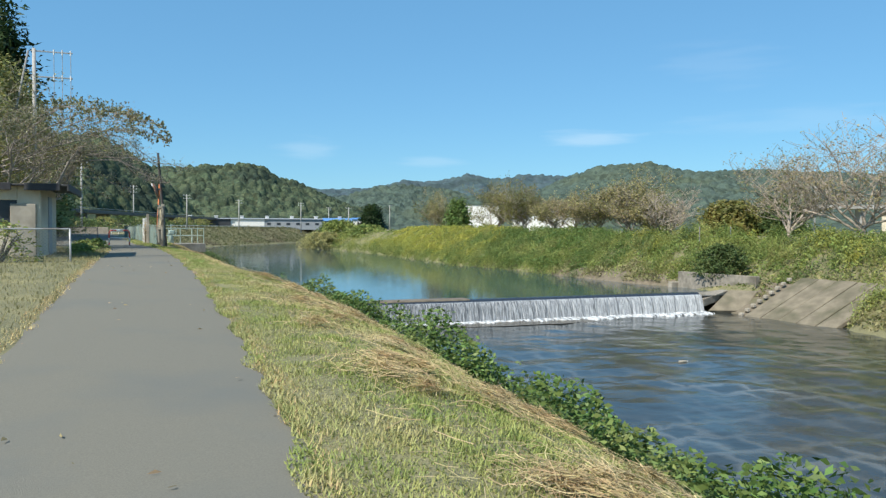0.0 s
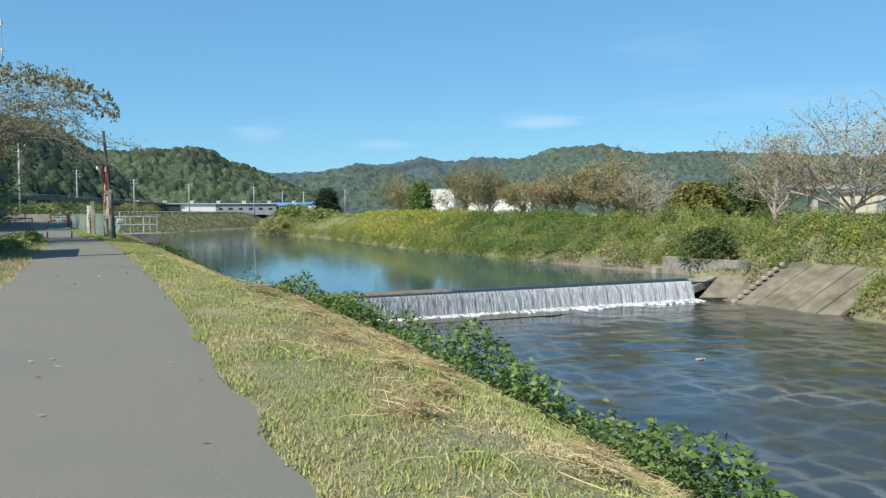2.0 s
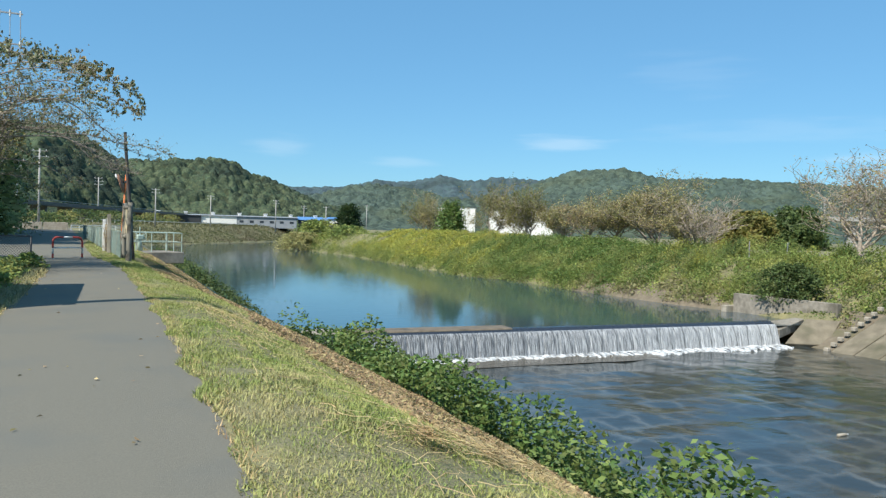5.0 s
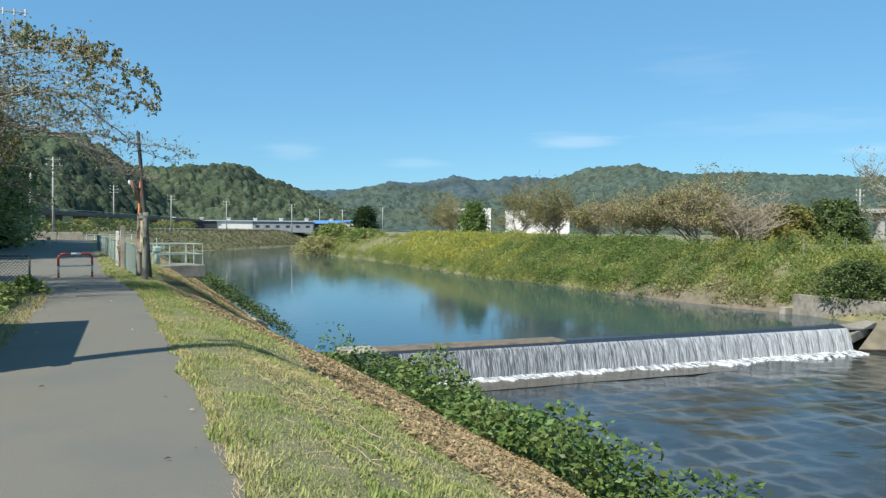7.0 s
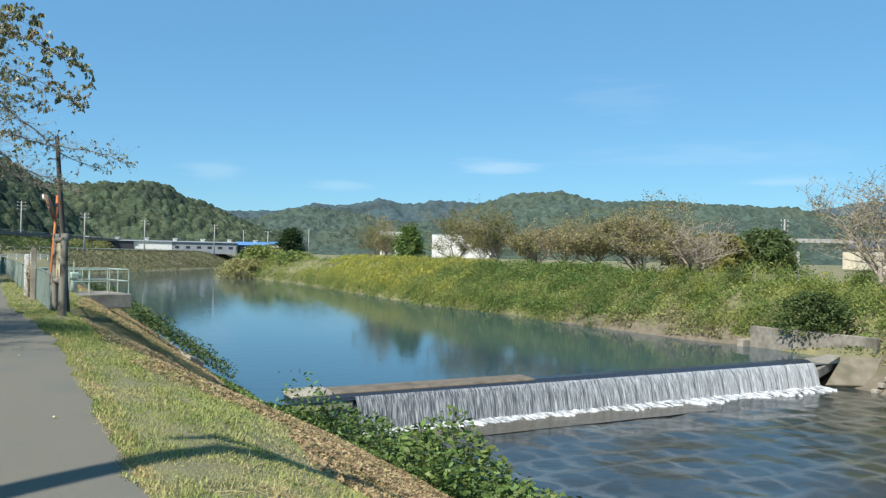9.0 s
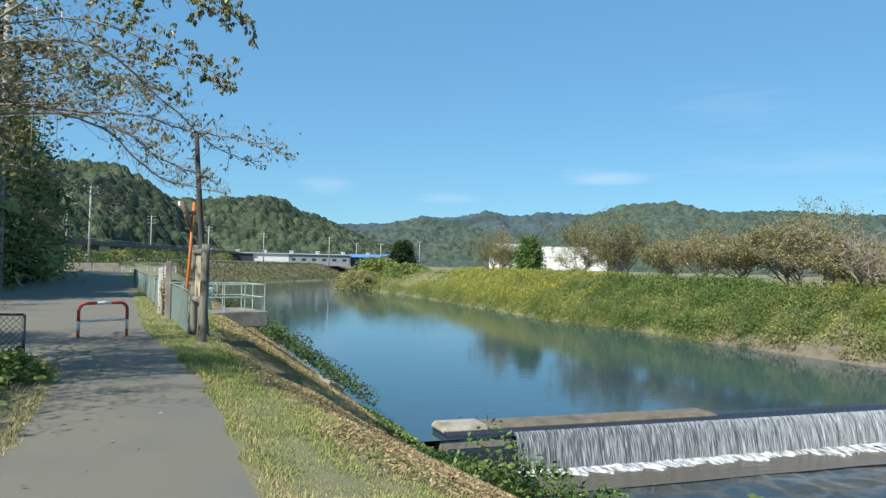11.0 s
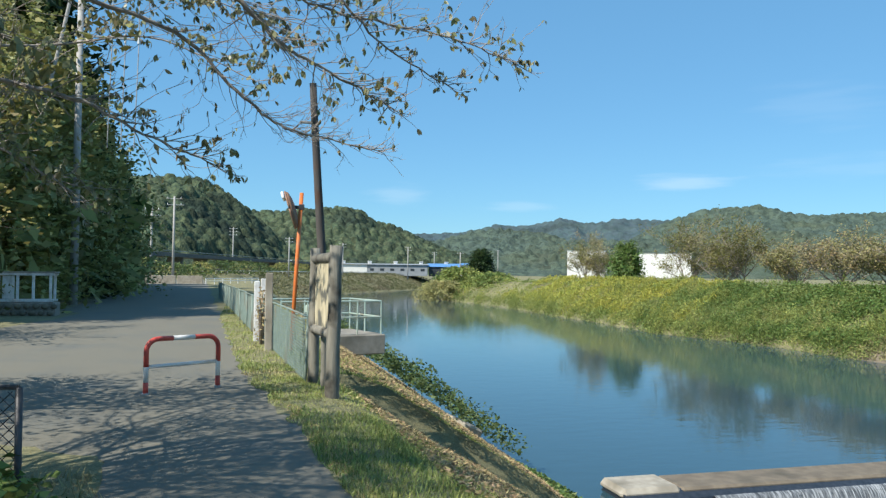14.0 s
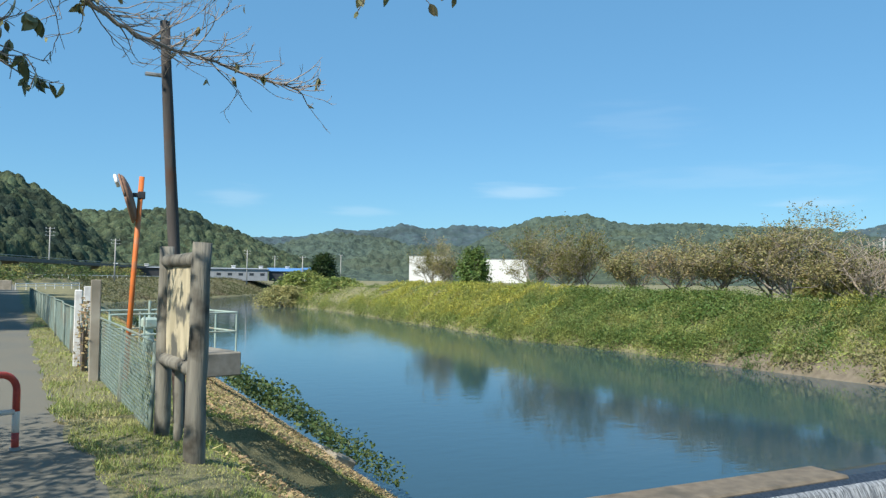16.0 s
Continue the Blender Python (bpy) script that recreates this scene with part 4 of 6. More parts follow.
# ---- sluice platform over the water ----
def platform():
    e = empty("sluice_platform", (3.6, 39.8, -0.3), "concrete sluice platform with a pale green handrail", "platform")
    o = Vector((3.6, 39.8, -0.3))
    def bx(name, c, s, m, bev=0.03, label=""):
        return part(name, box_bm(Vector(c) - o, s, bev), m, e, label)
    bx("deck", (3.05, 39.9, -0.37), (3.1, 2.4, 0.56), M_concrete)
    bx("pier", (2.75, 39.9, -2.4), (1.0, 2.2, 4.2), M_concrete, 0.03, "stained concrete pier")
    bx("abutment", (1.7, 39.9, -1.6), (1.2, 2.3, 2.6), M_concrete)
    zt, zb, zm = 0.85, -0.09, 0.40
    corners = [(1.55, 38.8), (4.5, 38.8), (4.5, 41.0), (1.55, 41.0)]
    for (xa, ya), (xb, yb) in zip(corners, corners[1:]):
        n = 4 if abs(xb - xa) > 1 else 2
        for k in range(n + 1):
            if k == n and (xb, yb) != corners[-1]:
                continue
            x, y = xa + (xb - xa) * k / n, ya + (yb - ya) * k / n
            part("baluster", tube([Vector((x, y, zb)) - o, Vector((x, y, zt)) - o], 0.022, 8), M_greenmetal, e)
        for z in (zt, zm):
            part("handrail", tube([Vector((xa, ya, z)) - o, Vector((xb, yb, z)) - o], 0.022, 8), M_greenmetal, e)
    # gate winch
    w = part("winch_stand", tube([Vector((2.75, 39.7, -0.09)) - o, Vector((2.75, 39.7, 0.45)) - o, Vector((2.75, 39.7, 0.5)) - o], [0.16, 0.09, 0.09], 12), M_greenmetal, e, "pale green gate winch", smooth=True)
    part("gearbox", box_bm(Vector((2.75, 39.7, 0.6)) - o, (0.34, 0.28, 0.26), 0.05), M_greenmetal, e)
    wheel = [Vector((2.98 + 0, 39.7 + 0.28 * math.cos(k * math.tau / 20), 0.62 + 0.28 * math.sin(k * math.tau / 20))) - o for k in range(21)]
    hw = part("handwheel", tube(wheel, 0.016, 6), M_greenmetal, e, smooth=True)
    for k in range(3):
        part("spoke", tube([wheel[k * 3], wheel[k * 3 + 10]], 0.01, 6), M_greenmetal, e)
    part("spindle", tube([Vector((2.75, 39.7, 0.5)) - o, Vector((2.75, 39.7, 1.12)) - o], 0.03, 8), M_greenmetal, e)
    piv = Matrix.Translation((4.45, 40.9, 0))
    e.matrix_world = pose(-0.95, 0, 0) @ piv @ pose(0, 0, 0, 0, 0, 16) @ piv.inverted() @ Matrix.Translation(o)
    return e


platform()


# ---- pump house ----
def pump_house():
    e = empty("pump_house", (-3.4, 13.3, 0), "small flat-roofed cream rendered pump house", "house")
    o = Vector((-3.4, 13.3, 0))
    def bx(name, lo, hi, m, bev=0.015, label=""):
        lo, hi = Vector(lo), Vector(hi)
        return part(name, box_bm((lo + hi) / 2 - o, hi - lo, bev), m, e, label)
    z0, z1 = -0.3, 1.92
    bx("front_wall", (-2.45, 11.2, z0), (-1.9, 11.36, z1), M_render)
    bx("front_wall_lower", (-5.0, 11.2, z0), (-2.45, 11.36, 0.86), M_render)
    bx("lintel", (-5.0, 11.2, 1.55), (-2.45, 11.36, z1), M_render)
    bx("side_wall", (-2.06, 11.36, z0), (-1.9, 14.9, z1), M_render)
    bx("back_wall", (-5.0, 14.9, z0), (-1.9, 15.06, z1), M_render)
    bx("far_wall", (-5.16, 11.2, z0), (-5.0, 15.06, z1), M_render)
    bx("pier", (-2.6, 11.12, z0), (-2.0, 11.2, 1.45), M_conc_pale, 0.01, "pale patched pier")
    w = bx("window", (-4.95, 11.27, 0.86), (-2.45, 11.30, 1.55), M_glassdark, 0.002, "dark window glass")
    bx("side_door", (-1.9, 12.9, z0), (-1.875, 13.7, 1.7), M_grey, 0.006, "grey metal side door")
    bx("roof", (-5.7, 10.95, z1), (-1.22, 15.3, z1 + 0.05), M_darkroof, 0.01, "flat dark roof slab")
    for k in range(4):
        bx("fascia", (-5.7 + k * 1.15, 10.93, z1 - 0.12), (-5.7 + k * 1.15 + 0.85, 10.99, z1 + 0.07), M_darkroof, 0.01)
    bx("fascia", (-1.24, 10.95, z1 - 0.12), (-1.19, 15.3, z1 + 0.07), M_darkroof, 0.01)
    return e


pump_house()

# ---- trees ----
def grow(base, height, spread, seed, levels=4, lean=(0, 0), trunk_r=0.16, first=0.25, reach=0.36, pull=(0, 0, 0), clear=None, gnarl=0.25, forks=(3, 3, 3, 2), droop=0.0):
    """Skeleton of a tree: limbs as (points, radii), and twig ends."""
    rr = random.Random(seed)
    limbs, tips = [], []
    def limb(p, d, length, r, lev):
        n = 6 if lev < 2 else 4
        pts, rad = [p.copy()], [r]
        q = p.copy()
        dd = d.copy()
        for k in range(n):
            dd = (dd + Vector((rr.uniform(-1, 1), rr.uniform(-1, 1), rr.uniform(-0.6, 0.8) - droop * lev)) * gnarl + Vector(pull) * 0.12).normalized()
            q = q + dd * length / n
            if clear:
                q = clear(q)
            pts.append(q.copy())
            rad.append(r * (1 - 0.55 * (k + 1) / n))
            if lev >= levels - 1:
                tips.append((q.copy(), dd.copy()))
        limbs.append((pts, rad, lev))
        if lev < levels:
            for k in range(forks[min(lev, len(forks) - 1)]):
                i = rr.randint(max(1, n // 2 - 1), n)
                a = rr.uniform(0, math.tau)
                side = Vector((math.cos(a), math.sin(a), rr.uniform(-0.1, 0.6)))
                nd = (dd * 0.6 + side * rr.uniform(0.6, 1.1) * spread).normalized()
                limb(pts[i], nd, height * reach * rr.uniform(0.85, 1.15) if lev == 0 else length * rr.uniform(0.55, 0.75), rad[i] * 0.65, lev + 1)
    limb(Vector(base), Vector((lean[0], lean[1], 1)).normalized(), height * first, trunk_r, 0)
    return limbs, tips


def leaf_cloud(centres, dirs, per, size, jitter, seed, flat=0.4, wide=0.27, far=False):
    """Many small leaves round the given points, as arrays; far leaves are single triangles."""
    g = np.random.default_rng(seed)
    c = np.repeat(np.array(centres), per, axis=0)
    n = len(c)
    c = c + g.normal(0, jitter, (n, 3))
    u = g.normal(0, 1, (n, 3)); u[:, 2] *= flat
    u /= np.linalg.norm(u, axis=1, keepdims=True)
    w = np.cross(u, g.normal(0, 1, (n, 3)))
    w /= np.linalg.norm(w, axis=1, keepdims=True) + 1e-9
    s = size * g.uniform(0.6, 1.3, (n, 1))
    bend = np.cross(u, w) * s * 0.12
    if far:
        v = np.stack([c - u * s * 0.5 + w * s * wide, c + u * s * 0.6 + bend, c - u * s * 0.3 - w * s * wide], 1).reshape(-1, 3)
        return v, np.arange(n * 3).reshape(-1, 3)
    v = np.stack([c - u * s * 0.5, c + w * s * wide + bend, c + u * s * 0.55, c - w * s * wide + bend], 1).reshape(-1, 3)
    f = np.arange(n * 4).reshape(-1, 4)
    return v, f


def tree(name, base, height, spread, seed, label, leafm, barkm, per=6, size=0.14, jitter=0.18, keep=1.0, group="", thin=0.0045, **kw):
    e = empty(name, base, label, "tree", group)
    limbs, tips = grow((0, 0, -0.2), height, spread, seed, **kw)
    bm = bmesh.new()
    for pts, rad, lev in limbs:
        tube(pts, [max(r, thin) for r in rad], 8 if lev == 0 else (5 if lev < 3 else 3), bm, cap=lev == 0)
    part("trunk", bm, barkm, e, smooth=True)
    rr = random.Random(seed + 1)
    pts = [tuple(p) for p, d in tips if rr.random() < keep]
    if per and pts:
        v, f = leaf_cloud(pts, None, per, size, jitter, seed)
        c = fast_mesh("crown", v, f, leafm)
        c.parent = e
    return e


def bush(name, base, rx, ry, h, n, size, m, label, seed, cat="bush", trunk=False):
    """Dense plant: leaf quads on a lumpy mound, with stems."""
    g = np.random.default_rng(seed)
    e = empty(name, base, label, cat)
    th, z = g.uniform(0, math.tau, n), g.uniform(0, 1, n) ** 0.8
    lump = 1 + 0.3 * np.sin(th * 2 + seed) * np.sin(z * 4 + seed) + 0.26 * np.sin(th * 5 + z * 11 + seed * 2) + 0.16 * np.sin(th * 9 - z * 17) + g.normal(0, 0.12, n)
    rad = np.sqrt(np.clip(1 - (z * 0.98) ** 2, 0, 1)) * lump * g.uniform(0.72, 1.03, n)
    c = np.stack([np.cos(th) * rad * rx, np.sin(th) * rad * ry, z * h * (0.9 + 0.15 * lump)], -1)
    v, f = leaf_cloud(c, None, 1, size, size * 0.2, seed, far=size > 0.2 and (cat != "tree" or size > 0.5))
    o = fast_mesh("foliage", v, f, m)
    o.parent = e
    if cat == "tree":
        # Hidden core of oversized leaves, added to make the cast shade solid.
        m2 = min(n, 1600)
        v, f = leaf_cloud(c[:m2] * np.array([0.74, 0.74, 0.86]), None, 1, 0.3 * rx, 0.2, seed + 1, 1.0, 0.3, True)
        fast_mesh("inner_foliage", v, f, m).parent = e
    bm = bmesh.new()
    rr = random.Random(seed)
    for k in range(7):
        a = rr.uniform(0, math.tau)
        tube([(0, 0, -0.1), (math.cos(a) * rx * 0.3, math.sin(a) * ry * 0.3, h * 0.4), (math.cos(a) * rx * 0.65, math.sin(a) * ry * 0.65, h * 0.8)], [0.03 + 0.012 * h, 0.02 + 0.008 * h, 0.006], 5, bm)
    part("stem", bm, M_bark, e)
    return e


# cherry tree over the path, left side
def over_path(q):
    """Keeps boughs of the near tree above head height over the path."""
    x = q.x - 4.9
    lo = 3.9 if x > -1.8 else (3.9 * (x + 3.6) / 1.8 if x > -3.6 else 0)
    return Vector((min(q.x, 5.2), q.y, max(q.z, lo)))


tree("cherry_tree", (-4.9, 21.8, 0), 7.0, 1.25, 14, "old cherry tree with sparse autumn leaves reaching over the path", M_bough_leaf, M_greybark, per=5, size=0.068, jitter=0.13, keep=0.95, levels=5, lean=(0.3, 0.0), trunk_r=0.19, first=0.30, reach=0.42, pull=(0.3, -0.05, 0.2), gnarl=0.3, forks=(7, 4, 4, 3, 2), droop=0.05, clear=over_path)


def hanging_leaves(spots, size, seed):
    """Pointed oval leaves that hang from their stalks, each of eight corners, folded a little."""
    g = np.random.default_rng(seed)
    c = np.array(spots)
    n = len(c)
    u = np.stack([g.normal(0, 0.45, n), g.normal(0, 0.45, n), -np.abs(g.normal(0.9, 0.35, n))], -1)
    u /= np.linalg.norm(u, axis=1, keepdims=True)
    w = np.cross(u, g.normal(0, 1, (n, 3)))
    w /= np.linalg.norm(w, axis=1, keepdims=True)
    nr = np.cross(u, w)
    s = (size * g.uniform(0.6, 1.25, n))[:, None]
    v = []
    for t, h in ((0, 0.02), (0.25, 0.2), (0.55, 0.24), (0.82, 0.12), (1.0, 0.0), (0.82, -0.12), (0.55, -0.24), (0.25, -0.2)):
        v.append(c + u * s * t + w * s * h + nr * s * (abs(h) * 0.35 - 0.12 * t * t))
    return np.stack(v, 1).reshape(-1, 3), np.arange(n * 8).reshape(-1, 8)


def branch_out(name, base, ctrl, seed, label, leafy, thick, size):
    """A long overhanging cherry bough with fine twigs and hanging leaves."""
    rr = random.Random(seed)
    e = empty(name, base, label, "branch")
    o = Vector(base)
    P = [Vector(p) - o for p in ctrl]
    pts = []
    for k in range(len(P) - 1):
        p0, p1, p2, p3 = P[max(k - 1, 0)], P[k], P[k + 1], P[min(k + 2, len(P) - 1)]
        for j in range(8):
            t = j / 8
            q = 0.5 * ((2 * p1) + (p2 - p0) * t + (2 * p0 - 5 * p1 + 4 * p2 - p3) * t * t + (3 * p1 - p0 - 3 * p2 + p3) * t ** 3)
            pts.append(q + Vector((rr.uniform(-1, 1), rr.uniform(-1, 1), rr.uniform(-1, 1))) * 0.012)
    pts.append(P[-1])
    n = len(pts)
    bm = tube(pts, [thick * (1 - k / n) ** 1.2 + 0.0045 for k in range(n)], 6)
    leaves = []
    def twig(q, d, length, r, depth):
        m = 5
        tw = [q.copy()]
        for i in range(m):
            d = (d + Vector((rr.uniform(-1, 1), rr.uniform(-1, 1), rr.uniform(-0.55, 0.75))) * 0.28).normalized()
            q = q + d * length / m
            tw.append(q.copy())
            if depth < 2 and i > 0 and rr.random() < 0.5:
                side = Vector((rr.uniform(-1, 1), rr.uniform(-1, 1), rr.uniform(-0.5, 0.8)))
                twig(q, (d * 0.8 + side * 0.7).normalized(), length * rr.uniform(0.3, 0.55), r * 0.6, depth + 1)
            if i > 2 and rr.random() < 0.3 * leafy:
                leaves.append(tuple(q))
        if rr.random() < 0.6 * leafy:
            leaves.extend([tuple(q)] * rr.randint(1, 3))
        tube(tw, [max(0.0016, r * (1 - 0.75 * i / m)) for i in range(m + 1)], 3, bm, cap=False)
    for k in range(n // 4, n):
        d = (pts[min(k + 1, n - 1)] - pts[k - 1]).normalized()
        for j in range(2 if k % 3 else 3):
            side = Vector((rr.uniform(-1, 1), rr.uniform(-1, 1), rr.uniform(-0.45, 1.0)))
            twig(pts[k].copy(), (d * 0.9 + side * 0.8).normalized(), rr.uniform(0.25, 0.75) * (1.15 - 0.75 * k / n), 0.0055, 0)
    part("bough", bm, M_greybark, e, smooth=True)
    if leaves:
        v, f = hanging_leaves(leaves, size, seed)
        c = fast_mesh("leaves", v, f, M_bough_leaf)
        c.parent = e
    return e


for k, ctrl in enumerate([
        [(-4.5, 22.4, 2.9), (-2.4, 23.8, 3.95), (-0.5, 24.5, 3.85), (0.2, 24.6, 3.31), (0.66, 24.65, 3.0), (1.1, 24.72, 2.93), (1.6, 24.78, 2.84)],
        [(-4.5, 22.4, 3.2), (-2.6, 22.7, 3.9), (-0.95, 22.9, 3.75), (0.3, 22.9, 3.75), (0.9, 23.06, 3.62), (1.87, 23.2, 3.55), (2.45, 23.2, 3.37)],
        [(-4.5, 22.4, 3.0), (-1.0, 22.4, 3.6), (0.1, 22.2, 3.4), (0.5, 22.27, 3.1), (0.96, 22.5, 2.95), (1.3, 22.75, 2.85)],
        [(-4.5, 22.4, 3.4), (-0.8, 22.4, 4.6), (0.6, 22.9, 4.0), (1.3, 23.17, 3.45), (1.98, 23.65, 3.27)],
        [(-4.5, 22.4, 3.4), (-1.6, 20.6, 4.9), (0.2, 20.2, 5.0), (1.4, 20.4, 4.6)],
        [(-4.5, 22.4, 2.4), (-2.2, 23.2, 2.95), (-1.0, 23.0, 2.85), (-0.4, 23.0, 2.6), (0.06, 23.0, 2.4)],
        [(-4.5, 22.4, 2.2), (-2.6, 23.3, 2.5), (-1.5, 23.1, 2.5), (-0.9, 23.0, 2.2)],
        [(-4.5, 22.4, 3.2), (-1.6, 25.5, 5.0), (0.2, 25.4, 5.2), (1.5, 25.2, 4.9)],
        [(-4.5, 22.4, 3.6), (-1.2, 24.0, 5.3), (0.4, 23.8, 5.1), (1.5, 23.7, 4.6)],
        [(-4.5, 22.4, 3.2), (-1.8, 28.0, 5.2), (-0.3, 28.8, 5.6), (0.9, 29.3, 5.3)],
        [(-4.5, 22.4, 3.0), (-2.2, 24.0, 4.6), (-1.2, 23.6, 4.7), (-0.3, 23.5, 4.3)],
        [(-4.5, 22.4, 3.0), (-2.4, 27.0, 4.2), (-0.9, 27.2, 4.5), (0.4, 27.0, 4.0)],
        [(-4.5, 22.4, 2.8), (-2.8, 23.4, 3.6), (-1.8, 22.6, 3.4), (-1.1, 22.2, 3.0)],
        [(-4.5, 22.4, 3.6), (-2.4, 20.8, 5.3), (-0.8, 19.8, 5.2), (0.6, 19.2, 4.9)],
        [(-4.5, 22.4, 3.6), (-2.0, 21.8, 5.2), (-0.2, 21.5, 5.4), (1.2, 21.6, 5.0)],
        [(-4.5, 22.4, 3.6), (-2.6, 22.6, 5.6), (-1.2, 22.6, 5.8), (0.2, 22.7, 5.5)],
        [(-4.5, 22.4, 3.6), (-2.9, 20.4, 5.0), (-1.9, 19.2, 5.2), (-0.9, 18.3, 4.8)]]):
    # High boughs get extra, larger leaves, added to thicken the path's shade.
    branch_out("cherry_bough", ctrl[0], ctrl, 30 + k, "overhanging cherry bough with thin twigs and drooping autumn leaves", (0.05, 0.5, 0.3, 0.3, 1.3, 0.45, 0.6, 1.4, 1.4, 1.4, 1.2, 1.2, 0.8, 1.6, 1.5, 1.5, 1.5)[k], 0.02 if k else 0.026, 0.056 if k < 7 and k != 4 else 0.085)
# This tree is added, mostly out of view, to shade the path.
tree("cherry_tree", (-5.0, 25.6, 0), 7.0, 1.2, 25, "leafy cherry tree added to shade the path from the lane side", M_cherry, M_greybark, per=6, size=0.12, jitter=0.2, levels=4, trunk_r=0.18, first=0.32, reach=0.36, pull=(0.15, 0, 0.3), forks=(8, 5, 4, 3))
tree("cherry_tree", (-7.2, 17.5, 0), 7.0, 1.1, 21, "cherry tree with yellow-green leaves behind the pump house", M_cherry, M_bark, per=4, size=0.15, jitter=0.22, levels=4, trunk_r=0.2, first=0.28, reach=0.40, forks=(7, 4, 4, 3))
tree("cherry_tree", (-10.5, 37.5, 0), 7.0, 1.1, 22, "leafy cherry tree beside the lane", M_cherry, M_bark, per=3, size=0.16, jitter=0.25, levels=4, trunk_r=0.2, first=0.28, reach=0.42, forks=(7, 4, 4, 3))
# The last tree, beside the view, is added for its shade on the lane.
for k, (x, y, r, h) in enumerate([(-10.6, 58, 4.3, 13), (-12.4, 76, 4.8, 13), (-14.5, 92, 5, 11), (-17, 110, 5, 11), (-10.2, 66.5, 4.2, 12.5), (-11.8, 84, 4.4, 12), (-9.9, 51.5, 3.0, 9.5), (-12.5, 44, 3.6, 14)]):
    bush("roadside_tree", (x, y, 0), r, r * 1.5, h, 14000 if k < 2 else 8000, 0.3, M_olive, "dense olive-green roadside tree above the lane", 31 + k, "tree")
for k, (x, y, h, r) in enumerate([(-11.9, 67, 20, 4.6), (-14, 77, 17, 4), (-15, 88, 17, 4.5), (-16.5, 100, 16, 4.5), (-18, 112, 16, 4.5), (-15.5, 70, 18, 4.5), (-22, 72, 23, 6.5)]):
    bush("evergreen_tree", (x, y, 0), r, r, h, 5000, 0.55, M_evergreen, "tall dark evergreen tree behind the lane", 40 + k, "tree")

# trees along the opposite bank
g_r = "trees along the opposite bank"
for k, (x, y, h, kind) in enumerate([(53.5, 63.5, 6.9, "b"), (54, 91, 7.1, "g"), (54, 77, 5.8, "b"), (54, 103, 7.2, "g"), (55, 97, 5.6, "b"), (56, 128, 6.4, "b"), (53.5, 71, 5.0, "b"), (52.5, 57, 5.0, "b"), (55, 84, 5.0, "b"), (57, 139, 6, "g"), (55.5, 67, 5.8, "g")]):
    lm = M_brownleaf if kind == "b" else M_cherry
    tree("cherry_tree", (x, y, 0.0), h * 1.12, 1.2, 60 + k, "spreading cherry tree with thin brown-green autumn leaves", lm, M_greybark, per=4, size=0.2, jitter=0.22, keep=0.9, levels=4, trunk_r=0.2, first=0.28, reach=0.5, pull=(0, 0, 0.3), forks=(8, 4, 4, 3), thin=0.012, group=g_r)
for k, (x, y, h) in enumerate([(51.8, 55.3, 5.0), (52.2, 38.7, 7.2), (54, 33, 9.0), (56, 27, 9.0)]):
    tree("bare_tree", (x, y, -0.1), h * 1.18, 1.1, 80 + k, "pale almost leafless tree on the opposite bank", M_brownleaf, M_palebark, per=2, size=0.2, jitter=0.2, keep=0.3 if k else 0.05, levels=4, trunk_r=0.26, first=0.25, reach=0.5, forks=(7, 5, 5, 4), thin=0.014, group=g_r)
bush("green_tree", (96, 84, 0.0), 5, 5, 6.0, 6000, 0.42, M_shrub, "rounded dark green tree behind the bank", 91, "tree")
bush("green_tree", (88, 86, 0.0), 4.5, 4.5, 5.2, 4000, 0.55, M_cherry, "rounded green tree behind the bank", 92, "tree")
bush("bank_tree", (54, 118, 0.1), 2.5, 2.9, 6.0, 5200, 0.26, M_kudzu, "dense green leafy tree on the opposite bank", 98, "tree")
bush("shrub", (44.7, 38.4, -3.0), 1.7, 2.2, 2.5, 7000, 0.2, M_shrub, "dark green shrub hanging over the retaining wall", 93)
bush("reed_clump", (41.8, 178, -4.1), 5.2, 5, 4.0, 7000, 0.42, M_palereed, "pale clump of reeds at the water's edge", 94)
bush("shrub", (49, 190, -3.4), 6, 6, 6.2, 9000, 0.5, M_weed, "green shrub on the river bend", 95)
bush("shrub", (52, 174, -1.6), 5, 9, 3.4, 8000, 0.45, M_weed, "green shrub on the river bank", 96)
bush("dark_tree", (93, 312, 1), 5.5, 5.5, 10.0, 3500, 0.9, M_evergreen, "dark round tree on the far bank", 97, "tree")

# ---- bank growth ----
def scatter(name, n, xr, yr, dens, height, size, m, label, seed, upright=0.3, cat="plants", far=False):
    """Leaves over the ground: dens(x, y) keeps, height(x, y) how far above it they reach."""
    g = np.random.default_rng(seed)
    x, y = g.uniform(*xr, n), g.uniform(*yr, n)
    keep = g.uniform(0, 1, n) < dens(x, y)
    x, y = x[keep], y[keep]
    h = height(x, y)
    z = terrain(x, y) + h * g.uniform(0.15, 1.0, len(x)) ** 0.6
    v, f = leaf_cloud(np.stack([x, y, z], -1), None, 1, size, size * 0.1, seed, upright, 0.27, far)
    ob = fast_mesh(name, v, f, m)
    return tagged(ob, label, cat, kind="stuff")


def bank_d(x, y):
    return x - right_shore(y)


